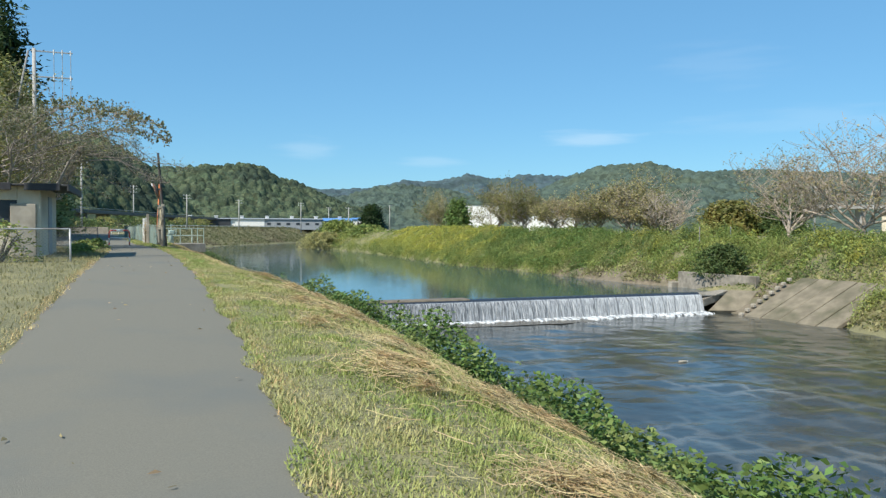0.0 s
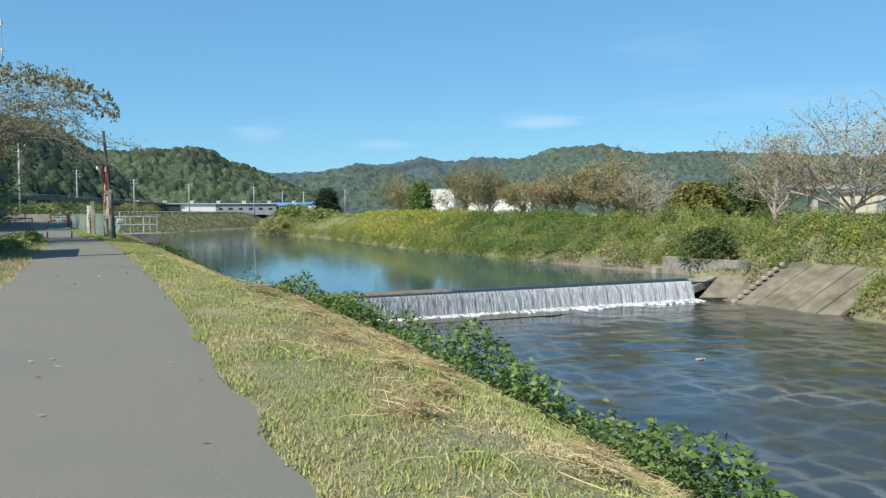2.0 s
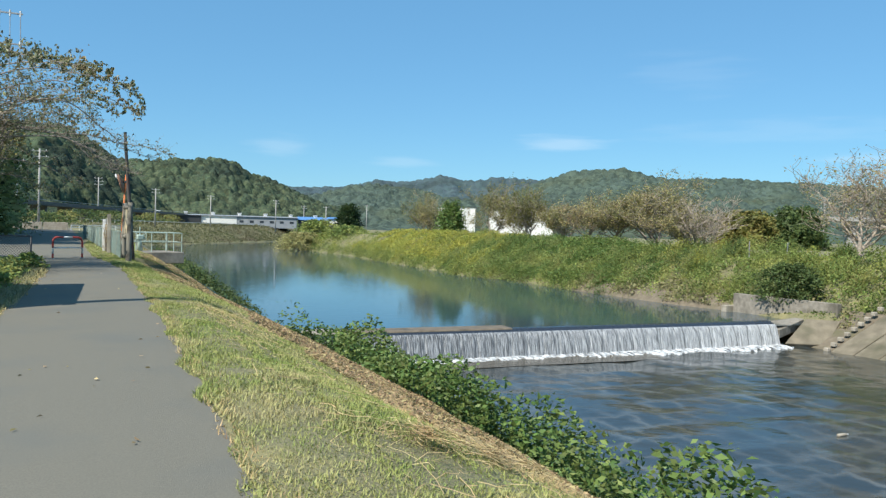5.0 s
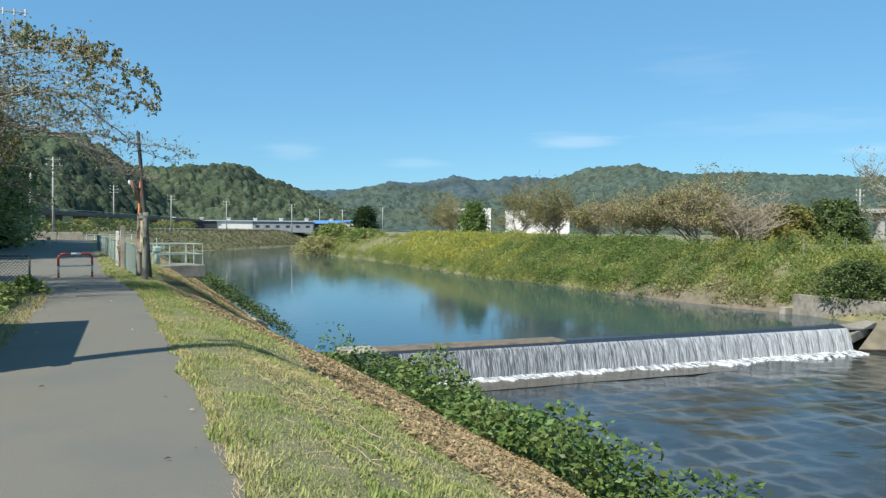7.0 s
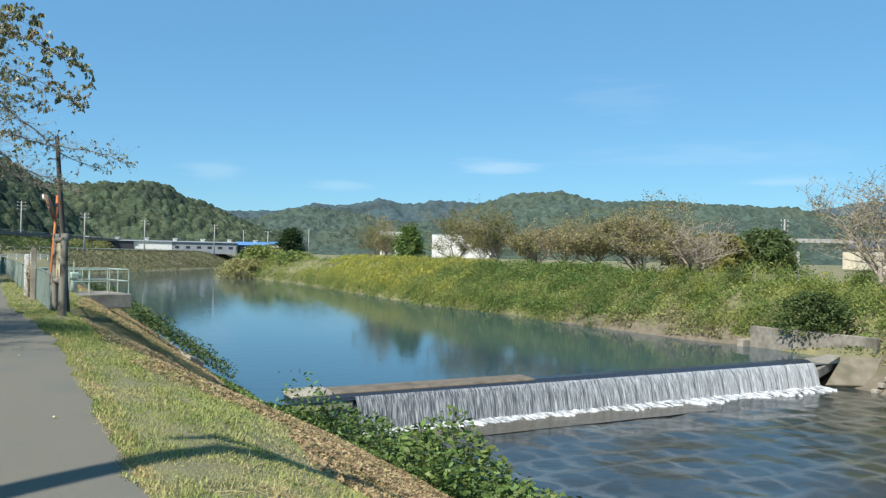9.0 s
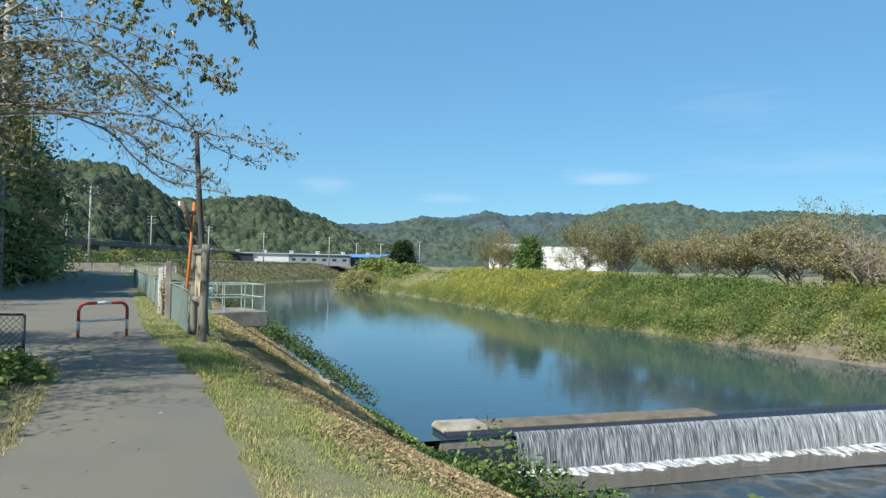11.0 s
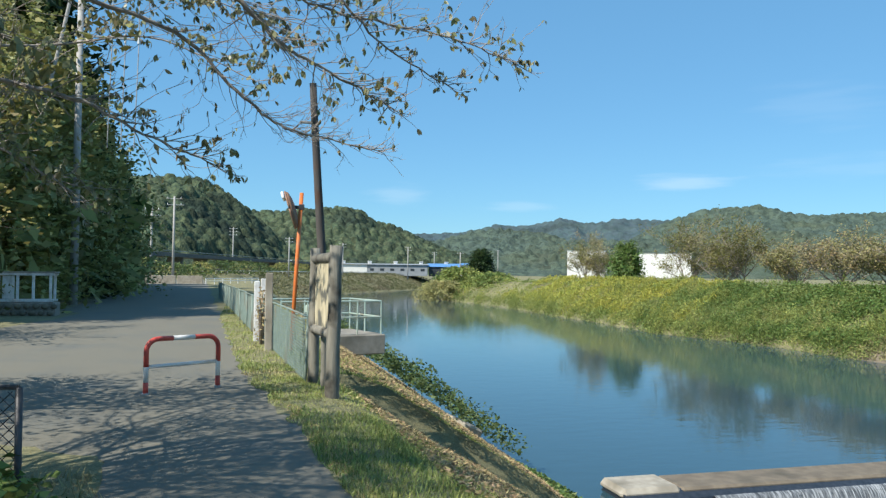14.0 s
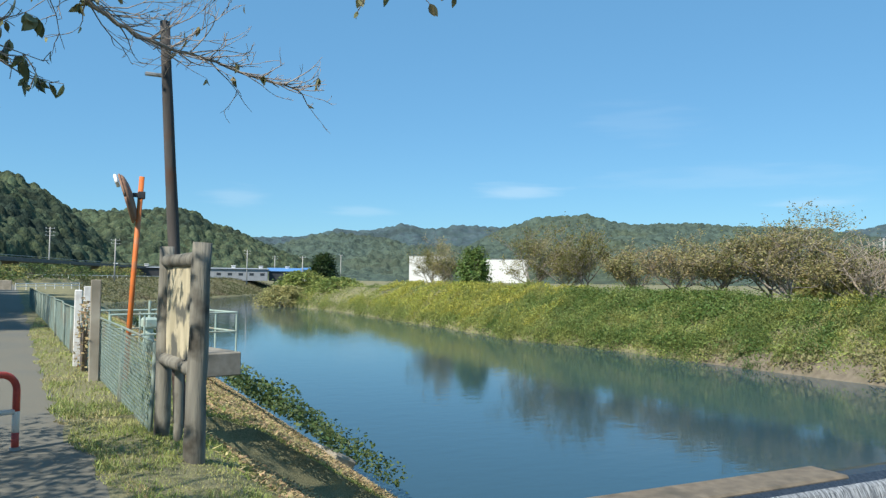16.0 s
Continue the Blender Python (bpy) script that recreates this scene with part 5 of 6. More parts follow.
# opposite bank, split by plant
off_pave = lambda x, y: ~((y < 32.2) & (y > 24.0) & (bank_d(x, y) < 4.3)) & ~((y > 33) & (y < 43) & (bank_d(x, y) < 1.6))
scatter("bank_weeds", 150000, (40, 58), (-12, 175), lambda x, y: ((bank_d(x, y) > 0.5) & (bank_d(x, y) < 11.5) & ~((y < 32.3) & (y > 23.6) & (bank_d(x, y) < 4.2))) * np.clip(1.25 - y / 200, 0.3, 1), lambda x, y: np.clip(0.6 + 0.8 * vnoise(x, y, 3.6, 5) + 0.5 * vnoise(x, y, 1.1, 6), 0.12, 1.7) * np.clip((bank_d(x, y) - 0.6) / 2.0, 0, 1), 0.22, M_weed, "tangle of green weeds and vines over the bank", 101, 0.8, far=True)
scatter("dark_vines", 70000, (40, 54), (54, 92), lambda x, y: ((bank_d(x, y) > 0.6) & (bank_d(x, y) < 9)) * (vnoise(x, y, 5, 8) - np.abs(y - 71) / 14 + 0.75 > 0), lambda x, y: 1.0 + 0.4 * vnoise(x, y, 2.0, 9), 0.22, M_kudzu, "dark green vines covering the bank", 102, 0.5, far=True)
scatter("bank_foot_weeds", 40000, (39, 58), (63, 185), lambda x, y: (bank_d(x, y) > -0.15) & (bank_d(x, y) < 2.2 + 0.5 * vnoise(x, y, 4, 18)) & (vnoise(x, y, 3.0, 17) > -0.75), lambda x, y: 0.55 + 0.4 * vnoise(x, y, 2.0, 16), 0.22, M_weed, "green weeds hanging down to the water", 104, 0.6, far=True)
scatter("yellow_goldenrod", 56000, (41, 56), (84, 150), lambda x, y: ((bank_d(x, y) > 1.5) & (bank_d(x, y) < 11)) * (vnoise(x, y, 4, 10) + np.clip((y - 84) / 14, 0, 1) - 0.75 > 0), lambda x, y: 1.25 + 0.4 * vnoise(x, y, 2.0, 11), 0.24, M_yellow, "yellow flowering goldenrod on the bank", 103, 1.6, far=True)
scatter("dry_reeds", 26000, (38, 47), (12, 64), lambda x, y: (bank_d(x, y) > 0.2) & (bank_d(x, y) < 2.8) & off_pave(x, y) & (vnoise(x, y, 2.5, 16) > np.where(y < 24, -2.0, -0.2)), lambda x, y: np.full_like(x, 0.5) + 0.3 * vnoise(x, y, 2.0, 14), 0.26, M_reed, "dry pale grass along the waterline", 105, 1.5, far=True)
scatter("far_bank_weeds", 100000, (4, 100), (150, 330), lambda x, y: (far_d(x, y) < -0.3) & (far_d(x, y) > -26), lambda x, y: 0.5 + 0.5 * vnoise(x, y, 5, 15), 0.5, M_farbank, "dark green and brown weeds on the far bank", 106, 0.8, far=True)
# mounded weeds and vines in overlapping clumps
def clumps(name, n, xr, yr, dens, rad, hgt, per, size, m, label, seed, flat=0.8, wide=0.2, far=True):
    g = np.random.default_rng(seed)
    x, y = g.uniform(*xr, n), g.uniform(*yr, n)
    keep = g.uniform(0, 1, n) < dens(x, y)
    x, y = x[keep], y[keep]
    k = len(x)
    r, h = g.uniform(*rad, k), g.uniform(*hgt, k)
    X, Y, Rr, Hh = (np.repeat(a, per) for a in (x, y, r, h))
    t, z = g.uniform(0, math.tau, k * per), g.uniform(0, 1, k * per)
    lump = 1 + 0.3 * np.sin(t * 3 + X) + g.normal(0, 0.18, k * per)
    q = np.sqrt(np.clip(1 - z * z, 0, 1)) * lump
    px, py = X + np.cos(t) * q * Rr, Y + np.sin(t) * q * Rr
    pz = terrain(px, py) + z * Hh * np.clip(lump, 0.6, 1.5)
    v, f = leaf_cloud(np.stack([px, py, pz], -1), None, 1, size, size * 0.15, seed, flat, wide, far)
    return tagged(fast_mesh(name, v, f, m), label, "plants", kind="stuff")


clumps("tall_weeds", 260, (40, 47), (62, 176), lambda x, y: (bank_d(x, y) > -0.1) & (bank_d(x, y) < 1.6), (0.5, 1.2), (1.1, 2.1), 330, 0.22, M_weed, "tall weeds standing at the waterline", 116, 1.8, 0.13)
clumps("tall_weeds", 120, (40, 47), (84, 176), lambda x, y: (bank_d(x, y) > 0.6) & (bank_d(x, y) < 3.5), (0.6, 1.2), (1.2, 2.2), 330, 0.22, M_yellow, "tall yellow-green weeds on the lower bank", 117, 1.8, 0.13)
clumps("dark_weeds", 90, (40, 47), (56, 176), lambda x, y: (bank_d(x, y) > -0.3) & (bank_d(x, y) < 0.7), (0.5, 1.0), (0.6, 1.2), 260, 0.2, M_shrub, "dark weeds overhanging the water", 120, 1.0, 0.16)
clumps("bank_weeds", 150, (40, 47), (62, 125), lambda x, y: (bank_d(x, y) > 0.0) & (bank_d(x, y) < 1.3), (0.7, 1.3), (0.6, 1.1), 420, 0.19, M_weed, "green weeds drooping to the waterline", 118, 0.8, 0.17)
clumps("bank_weeds", 560, (41, 55), (-4, 112), lambda x, y: (bank_d(x, y) > 1.2) & (bank_d(x, y) < 10.0) & off_pave(x, y), (0.5, 1.2), (0.4, 1.5), 620, 0.19, M_weed, "mounds of green weeds covering the bank", 107, 1.1, 0.16)
clumps("bank_olive", 300, (41, 55), (-4, 112), lambda x, y: (bank_d(x, y) > 1.8) & (bank_d(x, y) < 10.5) & off_pave(x, y) & (vnoise(x, y, 4.5, 44) > -0.1), (0.4, 1.0), (0.5, 1.8), 420, 0.17, M_olive, "clumps of olive-yellow tall weeds on the bank", 119, 1.6, 0.14)
clumps("bank_weeds", 70, (41, 55), (0, 60), lambda x, y: (bank_d(x, y) > 3) & (bank_d(x, y) < 10) & off_pave(x, y), (0.7, 1.4), (0.6, 1.3), 560, 0.17, M_shrub, "mounds of darker green weeds on the bank", 108)
clumps("bank_vines", 260, (41, 55), (54, 92), lambda x, y: (bank_d(x, y) > 0.8) & (bank_d(x, y) < 9), (0.8, 1.4), (0.5, 1.1), 480, 0.18, M_kudzu, "mounds of dark vines on the bank", 109)
clumps("yellow_goldenrod", 90, (43, 54), (14, 56), lambda x, y: (bank_d(x, y) > 5.5) & (bank_d(x, y) < 10) & (vnoise(x, y, 5, 12) > -0.1), (0.5, 0.9), (1.0, 1.6), 380, 0.15, M_yellow, "tall yellow goldenrod at the bank top", 110, 1.4)
# near bank vines
def near_d(x, y):
    return x - np.maximum(edge_r(y), np.where(y > 30, 1.2, -5))


def vine_in(y):
    return lerp(y, [-20, 4, 9, 21, 27], [1.15, 1.1, 0.75, 0.7, 0.0]) 


scatter("vines", 130000, (5.0, 12), (-14, 34), lambda x, y: (near_d(x, y) > 4.7 + vine_in(y) + 0.7 * vnoise(y, y * 0, 2.5, 30) + 0.5 * vnoise(x, y, 0.9, 38)) & (near_d(x, y) < np.where(y > 27.5, 8.4, 9.0 + 0.25 * vnoise(x * 0, y, 1.5, 41))), lambda x, y: np.clip((near_d(x, y) - 4.3) / 1.6, 0.1, 1) * (1.4 + 0.5 * vnoise(x, y, 1.8, 31) + 0.2 * vnoise(x, y, 0.6, 32)) * np.clip(1 - (y - 20) / 12, 0.2, 1) + 0.55 * np.clip(near_d(x, y) - 7.6, 0, 1) * np.clip((16 - y) / 4, 0, 1), 0.125, M_kudzu, "dark green leafy vines growing along the lower bank", 111, 0.4)
clumps("vine_mounds", 110, (5.4, 12), (-13, 25), lambda x, y: (near_d(x, y) > 5.2 + vine_in(y)) & (near_d(x, y) < 8.6), (0.5, 1.0), (0.5, 1.35), 520, 0.125, M_kudzu, "mounded green vines on the lower bank", 114, 0.5, 0.27, False)
scatter("leaf_litter", 64000, (2.6, 9.2), (5, 64), lambda x, y: (near_d(x, y) > 2.2 + 0.6 * vnoise(y, y * 0, 2.0, 36) - np.clip((y - 18) / 20, 0, 0.6)) & (near_d(x, y) < 6.9) & (vnoise(x, y, 1.2, 37) > -0.55), lambda x, y: 0.07 + 0 * x, 0.062, M_litter, "dead brown leaves and straw littering the bank", 113, 0.35, far=True)
scatter("leaf_litter", 90000, (3.2, 7.4), (4, 21), lambda x, y: (near_d(x, y) > 2.3 + 0.5 * vnoise(x, y, 1.3, 63)) & (near_d(x, y) < 5.7 + 0.3 * vnoise(x, y, 0.9, 65)) & (vnoise(x, y, 0.7, 64) + np.clip((y - 7) / 3, -1.5, 0) + np.clip((20 - y) / 2, -1, 0) > -0.6), lambda x, y: 0.05 + 0 * x, 0.075, M_litter, "thick layer of dead brown leaves on the open bank", 129, 0.35, far=True)
scatter("waterside_weeds", 20000, (4.5, 9), (37.5, 75), lambda x, y: (near_d(x, y) > 3.3 + 0.7 * vnoise(y, y * 0, 3, 33)) & (near_d(x, y) < 7.0) & (vnoise(x, y, 2.4, 34) > -0.2), lambda x, y: 0.9 + 0.45 * vnoise(x, y, 1.2, 35), 0.13, M_shrub, "dark weeds at the foot of the upper bank", 112, 0.6)


def blades(name, n, xr, yr, dens, hgt, width, m, label, seed, lie=0.0):
    """Grass blades as thin leaning triangles."""
    g = np.random.default_rng(seed)
    x, y = g.uniform(*xr, n), g.uniform(*yr, n)
    keep = g.uniform(0, 1, n) < dens(x, y)
    x, y = x[keep], y[keep]
    k = len(x)
    z = terrain(x, y) - 0.01 + lie * 0.03
    h = hgt(x, y) * g.uniform(0.5, 1.3, k)
    a = g.uniform(0, math.tau, k)
    tilt = g.uniform(0.35, 1.3, k) if not lie else g.uniform(1.25, 1.5, k)
    up = np.stack([np.cos(a) * np.sin(tilt), np.sin(a) * np.sin(tilt), np.cos(tilt)], -1) * h[:, None]
    w = np.stack([-np.sin(a), np.cos(a), a * 0], -1) * (width * g.uniform(0.6, 1.4, k))[:, None]
    c = np.stack([x, y, z], -1)
    v = np.stack([c - w, c + w, c + up + w * 0.3], 1).reshape(-1, 3)
    ob = fast_mesh(name, v, np.arange(k * 3).reshape(-1, 3), m)
    return tagged(ob, label, "grass", kind="stuff")


def dry(x, y):
    return vnoise(x, y, 2.2, 51) + 0.5 * vnoise(x, y, 0.8, 52)


def clear_r(x, y):
    return x > edge_r(y) + 0.05 * vnoise(y, y * 0 + 3, 0.35, 9) - 0.06 + 0.07 * vnoise(y, x * 0, 0.5, 53)


blades("verge_grass", 1150000, (0.3, 6.8), (-13, 30), lambda x, y: clear_r(x, y) * (1 - 0.7 * np.clip(dry(x, y) * 2 - 0.5, 0, 1) * (near_d(x, y) > 0.7)) * np.clip(1.5 - near_d(x, y) / 7, 0.2, 1) * np.clip(1.15 - (y + 13) / 60, 0.4, 1) * np.where(y > 5, np.clip(1 - (near_d(x, y) - 2.0 - 0.5 * vnoise(x, y, 1.3, 63)) / 1.0, 0.12, 1), 1), lambda x, y: 0.046 + 0.022 * vnoise(x, y, 0.5, 54) + 0.016 * vnoise(x, y, 0.17, 56), 0.006, M_grass, "mown pale green grass on the verge", 121)
blades("verge_grass_left", 64000, (-6, 0.2), (-13, 24), lambda x, y: x < edge_l(y) + 0.05 * vnoise(y, x * 0, 0.5, 55), lambda x, y: 0.08 + np.clip(y - 9, 0, 1) * 0.05, 0.007, M_reed, "dry pale mown grass beside the yard", 122)
blades("lane_verge", 60000, (-0.5, 4.5), (29, 60), lambda x, y: clear_r(x, y), lambda x, y: 0.08 + 0 * x, 0.008, M_grass, "dry grass strip below the fence", 123)
blades("mown_straw", 120000, (2.0, 7.0), (-12, 26), lambda x, y: ((near_d(x, y) > 0.7) & (near_d(x, y) < np.where(y > 6, 5.6, 4.2 + 0.7 * vnoise(x, y, 1.1, 42)))) * np.clip(1.5 * dry(x, y) - 0.3 + 0.25 * (near_d(x, y) > 3.0) * (y > 6), 0.02, 1.0), lambda x, y: 0.13 + 0 * x, 0.0035, M_straw, "mown straw lying on the bank", 124, 1.0)
def straw_heaps(n, seed):
    """Raked heaps and loose strands of mown straw on the verge."""
    g = np.random.default_rng(seed)
    C, R, Q = [], [], []
    for k in range(n):
        y = g.uniform(-12, 5)
        x = edge_r(np.array([y]))[0] + 0.8 + 2.1 * g.uniform(0, 1)
        r = g.uniform(0.15, 0.5)
        m = int(1500 * r * r) + 110
        a = g.uniform(0, math.pi)
        d, t = np.abs(g.normal(0, 0.55, m)) * r, g.uniform(0, math.tau, m)
        u, w = d * np.cos(t) * 1.25, d * np.sin(t) * 0.9
        C.append(np.stack([x + u * math.cos(a) - w * math.sin(a), y + u * math.sin(a) + w * math.cos(a)], -1))
        R.append(np.clip(1 - d / r, 0, 1) * 0.08 * g.uniform(0.2, 1, m))
        Q.append(g.normal(a, 1.6, m))
    m = 2600
    y = g.uniform(-12, 12, m)
    C.append(np.stack([edge_r(y) + g.uniform(0.4, 3.6, m), y], -1)); R.append(np.full(m, 0.02)); Q.append(g.uniform(0, math.tau, m))
    c, up, q = np.concatenate(C), np.concatenate(R), np.concatenate(Q)
    k = len(c)
    L, tilt, bend = g.uniform(0.03, 0.13, k), g.normal(0.08, 0.28, k), g.normal(0, 0.6, k)
    z = terrain(c[:, 0], c[:, 1]) + 0.05 + up
    gz = (terrain(c[:, 0] + np.cos(q) * 0.2, c[:, 1] + np.sin(q) * 0.2) - terrain(c[:, 0], c[:, 1])) / 0.2
    p = np.stack([c[:, 0], c[:, 1], z], -1)
    d1 = np.stack([np.cos(q), np.sin(q), gz + tilt], -1) * L[:, None]
    d2 = np.stack([np.cos(q + bend), np.sin(q + bend), gz + tilt * 0.3], -1) * L[:, None]
    w = np.stack([-np.sin(q), np.cos(q), q * 0 + 0.5], -1) * g.uniform(0.0013, 0.0028, k)[:, None]
    v = np.stack([p - d1 - w, p - d1 + w, p + w, p - w, p + d2 + w, p + d2 - w], 1).reshape(-1, 3)
    i = np.arange(k)[:, None] * 6
    f = np.concatenate([i + np.array([[0, 1, 2, 3]]), i + np.array([[3, 2, 4, 5]])], 0)
    return tagged(fast_mesh("straw_heaps", v, f, M_hay), "raked heaps of pale dry straw on the verge", "straw", kind="stuff")


straw_heaps(42, 127)
blades("bank_grass", 110000, (0.2, 5.6), (17, 34), lambda x, y: clear_r(x, y) * np.clip(1.0 - near_d(x, y) / 5.5, 0, 1) * (vnoise(x, y, 0.9, 60) > -0.35), lambda x, y: 0.085 + 0.045 * vnoise(x, y, 0.9, 59), 0.0055, M_weed, "longer green grass round the foot of the posts", 126)
scatter("leaf_litter", 66000, (2.0, 9.0), (17, 36), lambda x, y: (near_d(x, y) > 0.9 + 0.6 * vnoise(y, y * 0, 1.3, 39)) & (near_d(x, y) < 6.9), lambda x, y: 0.07 + 0 * x, 0.05, M_litter, "dead brown leaves littering the shaded bank", 128, 0.35, far=True)
blades("fallen_straw", 24000, (1.8, 8.6), (24, 66), lambda x, y: (near_d(x, y) > 1.2) & (near_d(x, y) < 6.9), lambda x, y: 0.14 + 0 * x, 0.012, M_straw, "dead brown leaves and straw on the upper bank", 125, 1.0)
bush("roadside_bush", (-1.4, 19.5, 0), 0.38, 2.2, 0.34, 1500, 0.11, M_weed, "low green weeds beside the path", 131)
bush("roadside_bush", (-1.25, 15.6, 0), 0.32, 2.0, 0.28, 1300, 0.10, M_weed, "low green weeds beside the path", 132)
bush("roadside_bush", (-1.15, 22.3, 0), 0.36, 0.7, 0.36, 700, 0.11, M_weed, "low green weeds at the fence end", 133)
bush("fence_climber", (-2.4, 8.0, 0), 0.8, 0.25, 0.9, 500, 0.11, M_weed, "climbing weeds on the yard fence", 134)


# ---- far structures ----
def utility_pole(x, y, h, arms=2, seed=0, r=0.21, arm=1.15):
    e = empty("utility_pole", (x, y, 0), "grey concrete utility pole with cross arms", "utility pole", "utility poles")
    part("shaft", tube([(0, 0, -0.3), (0, 0, h)], [r, r * 0.65], 8), M_pole_conc, e, smooth=True)
    for k in range(arms):
        z = h - 0.35 - k * 0.9
        bar = part("cross_arm", box_bm((0.2 * (k % 2), 0, z), (2 * arm, 0.1, 0.1), 0.01), M_galv, e)
        for dx in (-0.8, 0.0, 0.8):
            part("insulator", tube([(dx * arm, 0, z + 0.05), (dx * arm, 0, z + 0.3)], [0.05, 0.035], 6), M_white, bar)
    return e


for x, y, h, a in [(-9.6, 135, 12.6, 2), (-15.2, 128, 11, 2), (-13.2, 140, 11.3, 2), (-2.6, 240, 14.2, 3), (12.2, 228, 11.2, 2), (31, 262, 11.2, 2), (55, 275, 11, 2), (113, 350, 13.0, 1), (78, 330, 11, 2), (122, 101, 9.6, 3), (70, 262, 9, 1)]:
    utility_pole(x, y, h, a)
utility_pole(104, 92, 4.6, 0)


def pylon():
    e = empty("terminal_pole", (-7.4, 56.5, 0), "tall grey terminal pole with long side arms, brace and hanging cables", "utility pole")
    part("shaft", tube([(0, 0, -0.3), (0, 0, 15.0)], [0.19, 0.13], 10), M_pole_conc, e, smooth=True)
    part("brace", tube([(-0.4, 0, 14.8), (-1.6, 0, 8.5)], 0.08, 8), M_pole_conc, e)
    for z in (14.8, 12.8):
        arm = part("side_arm", box_bm((1.25, 0, z), (3.0, 0.09, 0.1), 0.01), M_galv, e)
        for x in (1.4, 2.0, 2.6):
            part("insulator", tube([(x, 0, z - 0.2), (x, 0, z + 0.2)], 0.06, 6), M_white, arm)
    for x in (1.4, 2.0, 2.6):
        part("hanging_cable", tube([(x, 0, 14.8), (x + 0.02, 0, 12.7), (x - 0.1, 0, 7.5)], 0.026, 6), M_galv, e)
    return e


pylon()
utility_pole(-4.4, 9.5, 9.5, 1)


def viaduct():
    e = empty("viaduct", (0, 255, 0), "long dark elevated road with railings across the valley", "viaduct")
    pts = [(-60, 95), (-27, 165), (2, 258), (24, 318), (60, 400), (120, 520)]
    o = Vector((0, 255, 0))
    for p, q in zip(pts, pts[1:]):
        P, Q = Vector((*p, 5.3)), Vector((*q, 5.3))
        d = (Q - P)
        ang = math.degrees(math.atan2(d.y, d.x))
        c = (P + Q) / 2 - o
        part("deck", box_bm((0, 0, 0), (d.length, 6, 0.9), 0.03, pose(c.x, c.y, c.z, 0, 0, ang)), M_viaduct, e)
        part("parapet", box_bm((0, -3, 0.85), (d.length, 0.12, 0.12), 0.01, pose(c.x, c.y, c.z, 0, 0, ang)), M_galv, e)
        n = int(d.length / 14)
        for k in range(n):
            s = P.lerp(Q, (k + 0.5) / n) - o
            part("pier", box_bm((0, 0, 0), (1.1, 3.5, 5.2), 0.05, pose(s.x, s.y, 2.3, 0, 0, ang)), M_viaduct, e)
    return e


rv = random.Random(77)
for k in range(16):
    u = k / 15
    bush("hedge", (-26 + 46 * u + rv.uniform(-2, 2), 140 + 152 * u - 6, 0.6), rv.uniform(3.5, 6), rv.uniform(4, 8), rv.uniform(2.0, 3.8), 900, 0.5, M_shrub if k % 3 else M_olive, "dark green hedge below the elevated road", 300 + k, "hedge")


viaduct()


def shed(name, c, size, rot, wall, roofm, label, nwin=0, roof_h=0.8):
    e = empty(name, c, label, "building")
    e.matrix_world = pose(*c, 0, 0, rot)
    sx, sy, sz = size
    part("wall", box_bm((0, 0, sz / 2), (sx, sy, sz), 0.05), wall, e)
    bm = bmesh.new()
    vs = [bm.verts.new(p) for p in [(-sx / 2 - .6, -sy / 2 - .6, sz), (sx / 2 + .6, -sy / 2 - .6, sz), (sx / 2 + .6, sy / 2 + .6, sz), (-sx / 2 - .6, sy / 2 + .6, sz), (-sx / 2 - .6, 0, sz + roof_h), (sx / 2 + .6, 0, sz + roof_h)]]
    for f in ((0, 1, 5, 4), (2, 3, 4, 5), (0, 4, 3), (1, 2, 5), (3, 2, 1, 0)):
        bm.faces.new([vs[k] for k in f])
    part("roof", bm, roofm, e)
    for k in range(nwin):
        x = -sx / 2 + (k + 0.5) * sx / nwin
        w = part("window", box_bm((x, -sy / 2 - 0.03, sz * 0.55), (sx / nwin * 0.4, 0.08, sz * 0.22), 0.01), M_glassdark, e)
    return e


# Shade inside the open front is a closed wall in dark colour.
shed("open_warehouse", (25, 326, 0.8), (19, 14, 4.4), -5, M_steel_and_shade, M_grey, "long warehouse with a dark wall for its shaded open front", 0, 0.5)
shed("white_warehouse", (39.5, 325, 0.8), (18, 14, 4.4), -7, M_white, M_grey, "low white warehouse with a grey roof", 0, 0.5)
shed("warehouse", (60.5, 322, 0.8), (24, 14, 4.4), -10, M_grey, M_grey, "low blue-grey warehouse with a flat roof", 6, 0.5)
shed("blue_warehouse", (80, 322, 0.8), (12, 12, 3.8), -14, M_steel_and_shade, M_blue, "low building with a blue roof", 3, 1.4)
shed("white_shed", (92.5, 318, 0.8), (12, 10, 4.6), -16, M_white, M_blue, "white shed with a blue roof edge", 2, 0.8)
for k in range(7):
    v = empty("roof_vent", (18 + 10.5 * k, 324 - k * 0.4, 5.6), "small white roof ventilator on the warehouse", "roof vent", "roof vents")
    part("housing", box_bm((0, 0, 0.4), (1.3, 1.3, 0.9), 0.1), M_white, v)
    part("cowl", box_bm((0, 0, 0.95), (1.6, 1.6, 0.25), 0.05), M_white, v)
shed("factory", (247, 540, 0.5), (28, 30, 19.5), -26, M_white, M_white, "large plain white factory block", 0, 0.2)
shed("factory_annex", (292, 520, 0.5), (48, 26, 18), -28, M_white, M_white, "white factory wing with a flat roof", 0, 0.3)
for k, (x, y) in enumerate([(152, 104), (166, 112), (140, 92), (172, 96)]):
    shed("house", (x, y, 0.5), (9, 8, 4.2), 20 + 30 * k, M_render, M_tile, "pale house with a grey tiled roof", 2, 2.0)
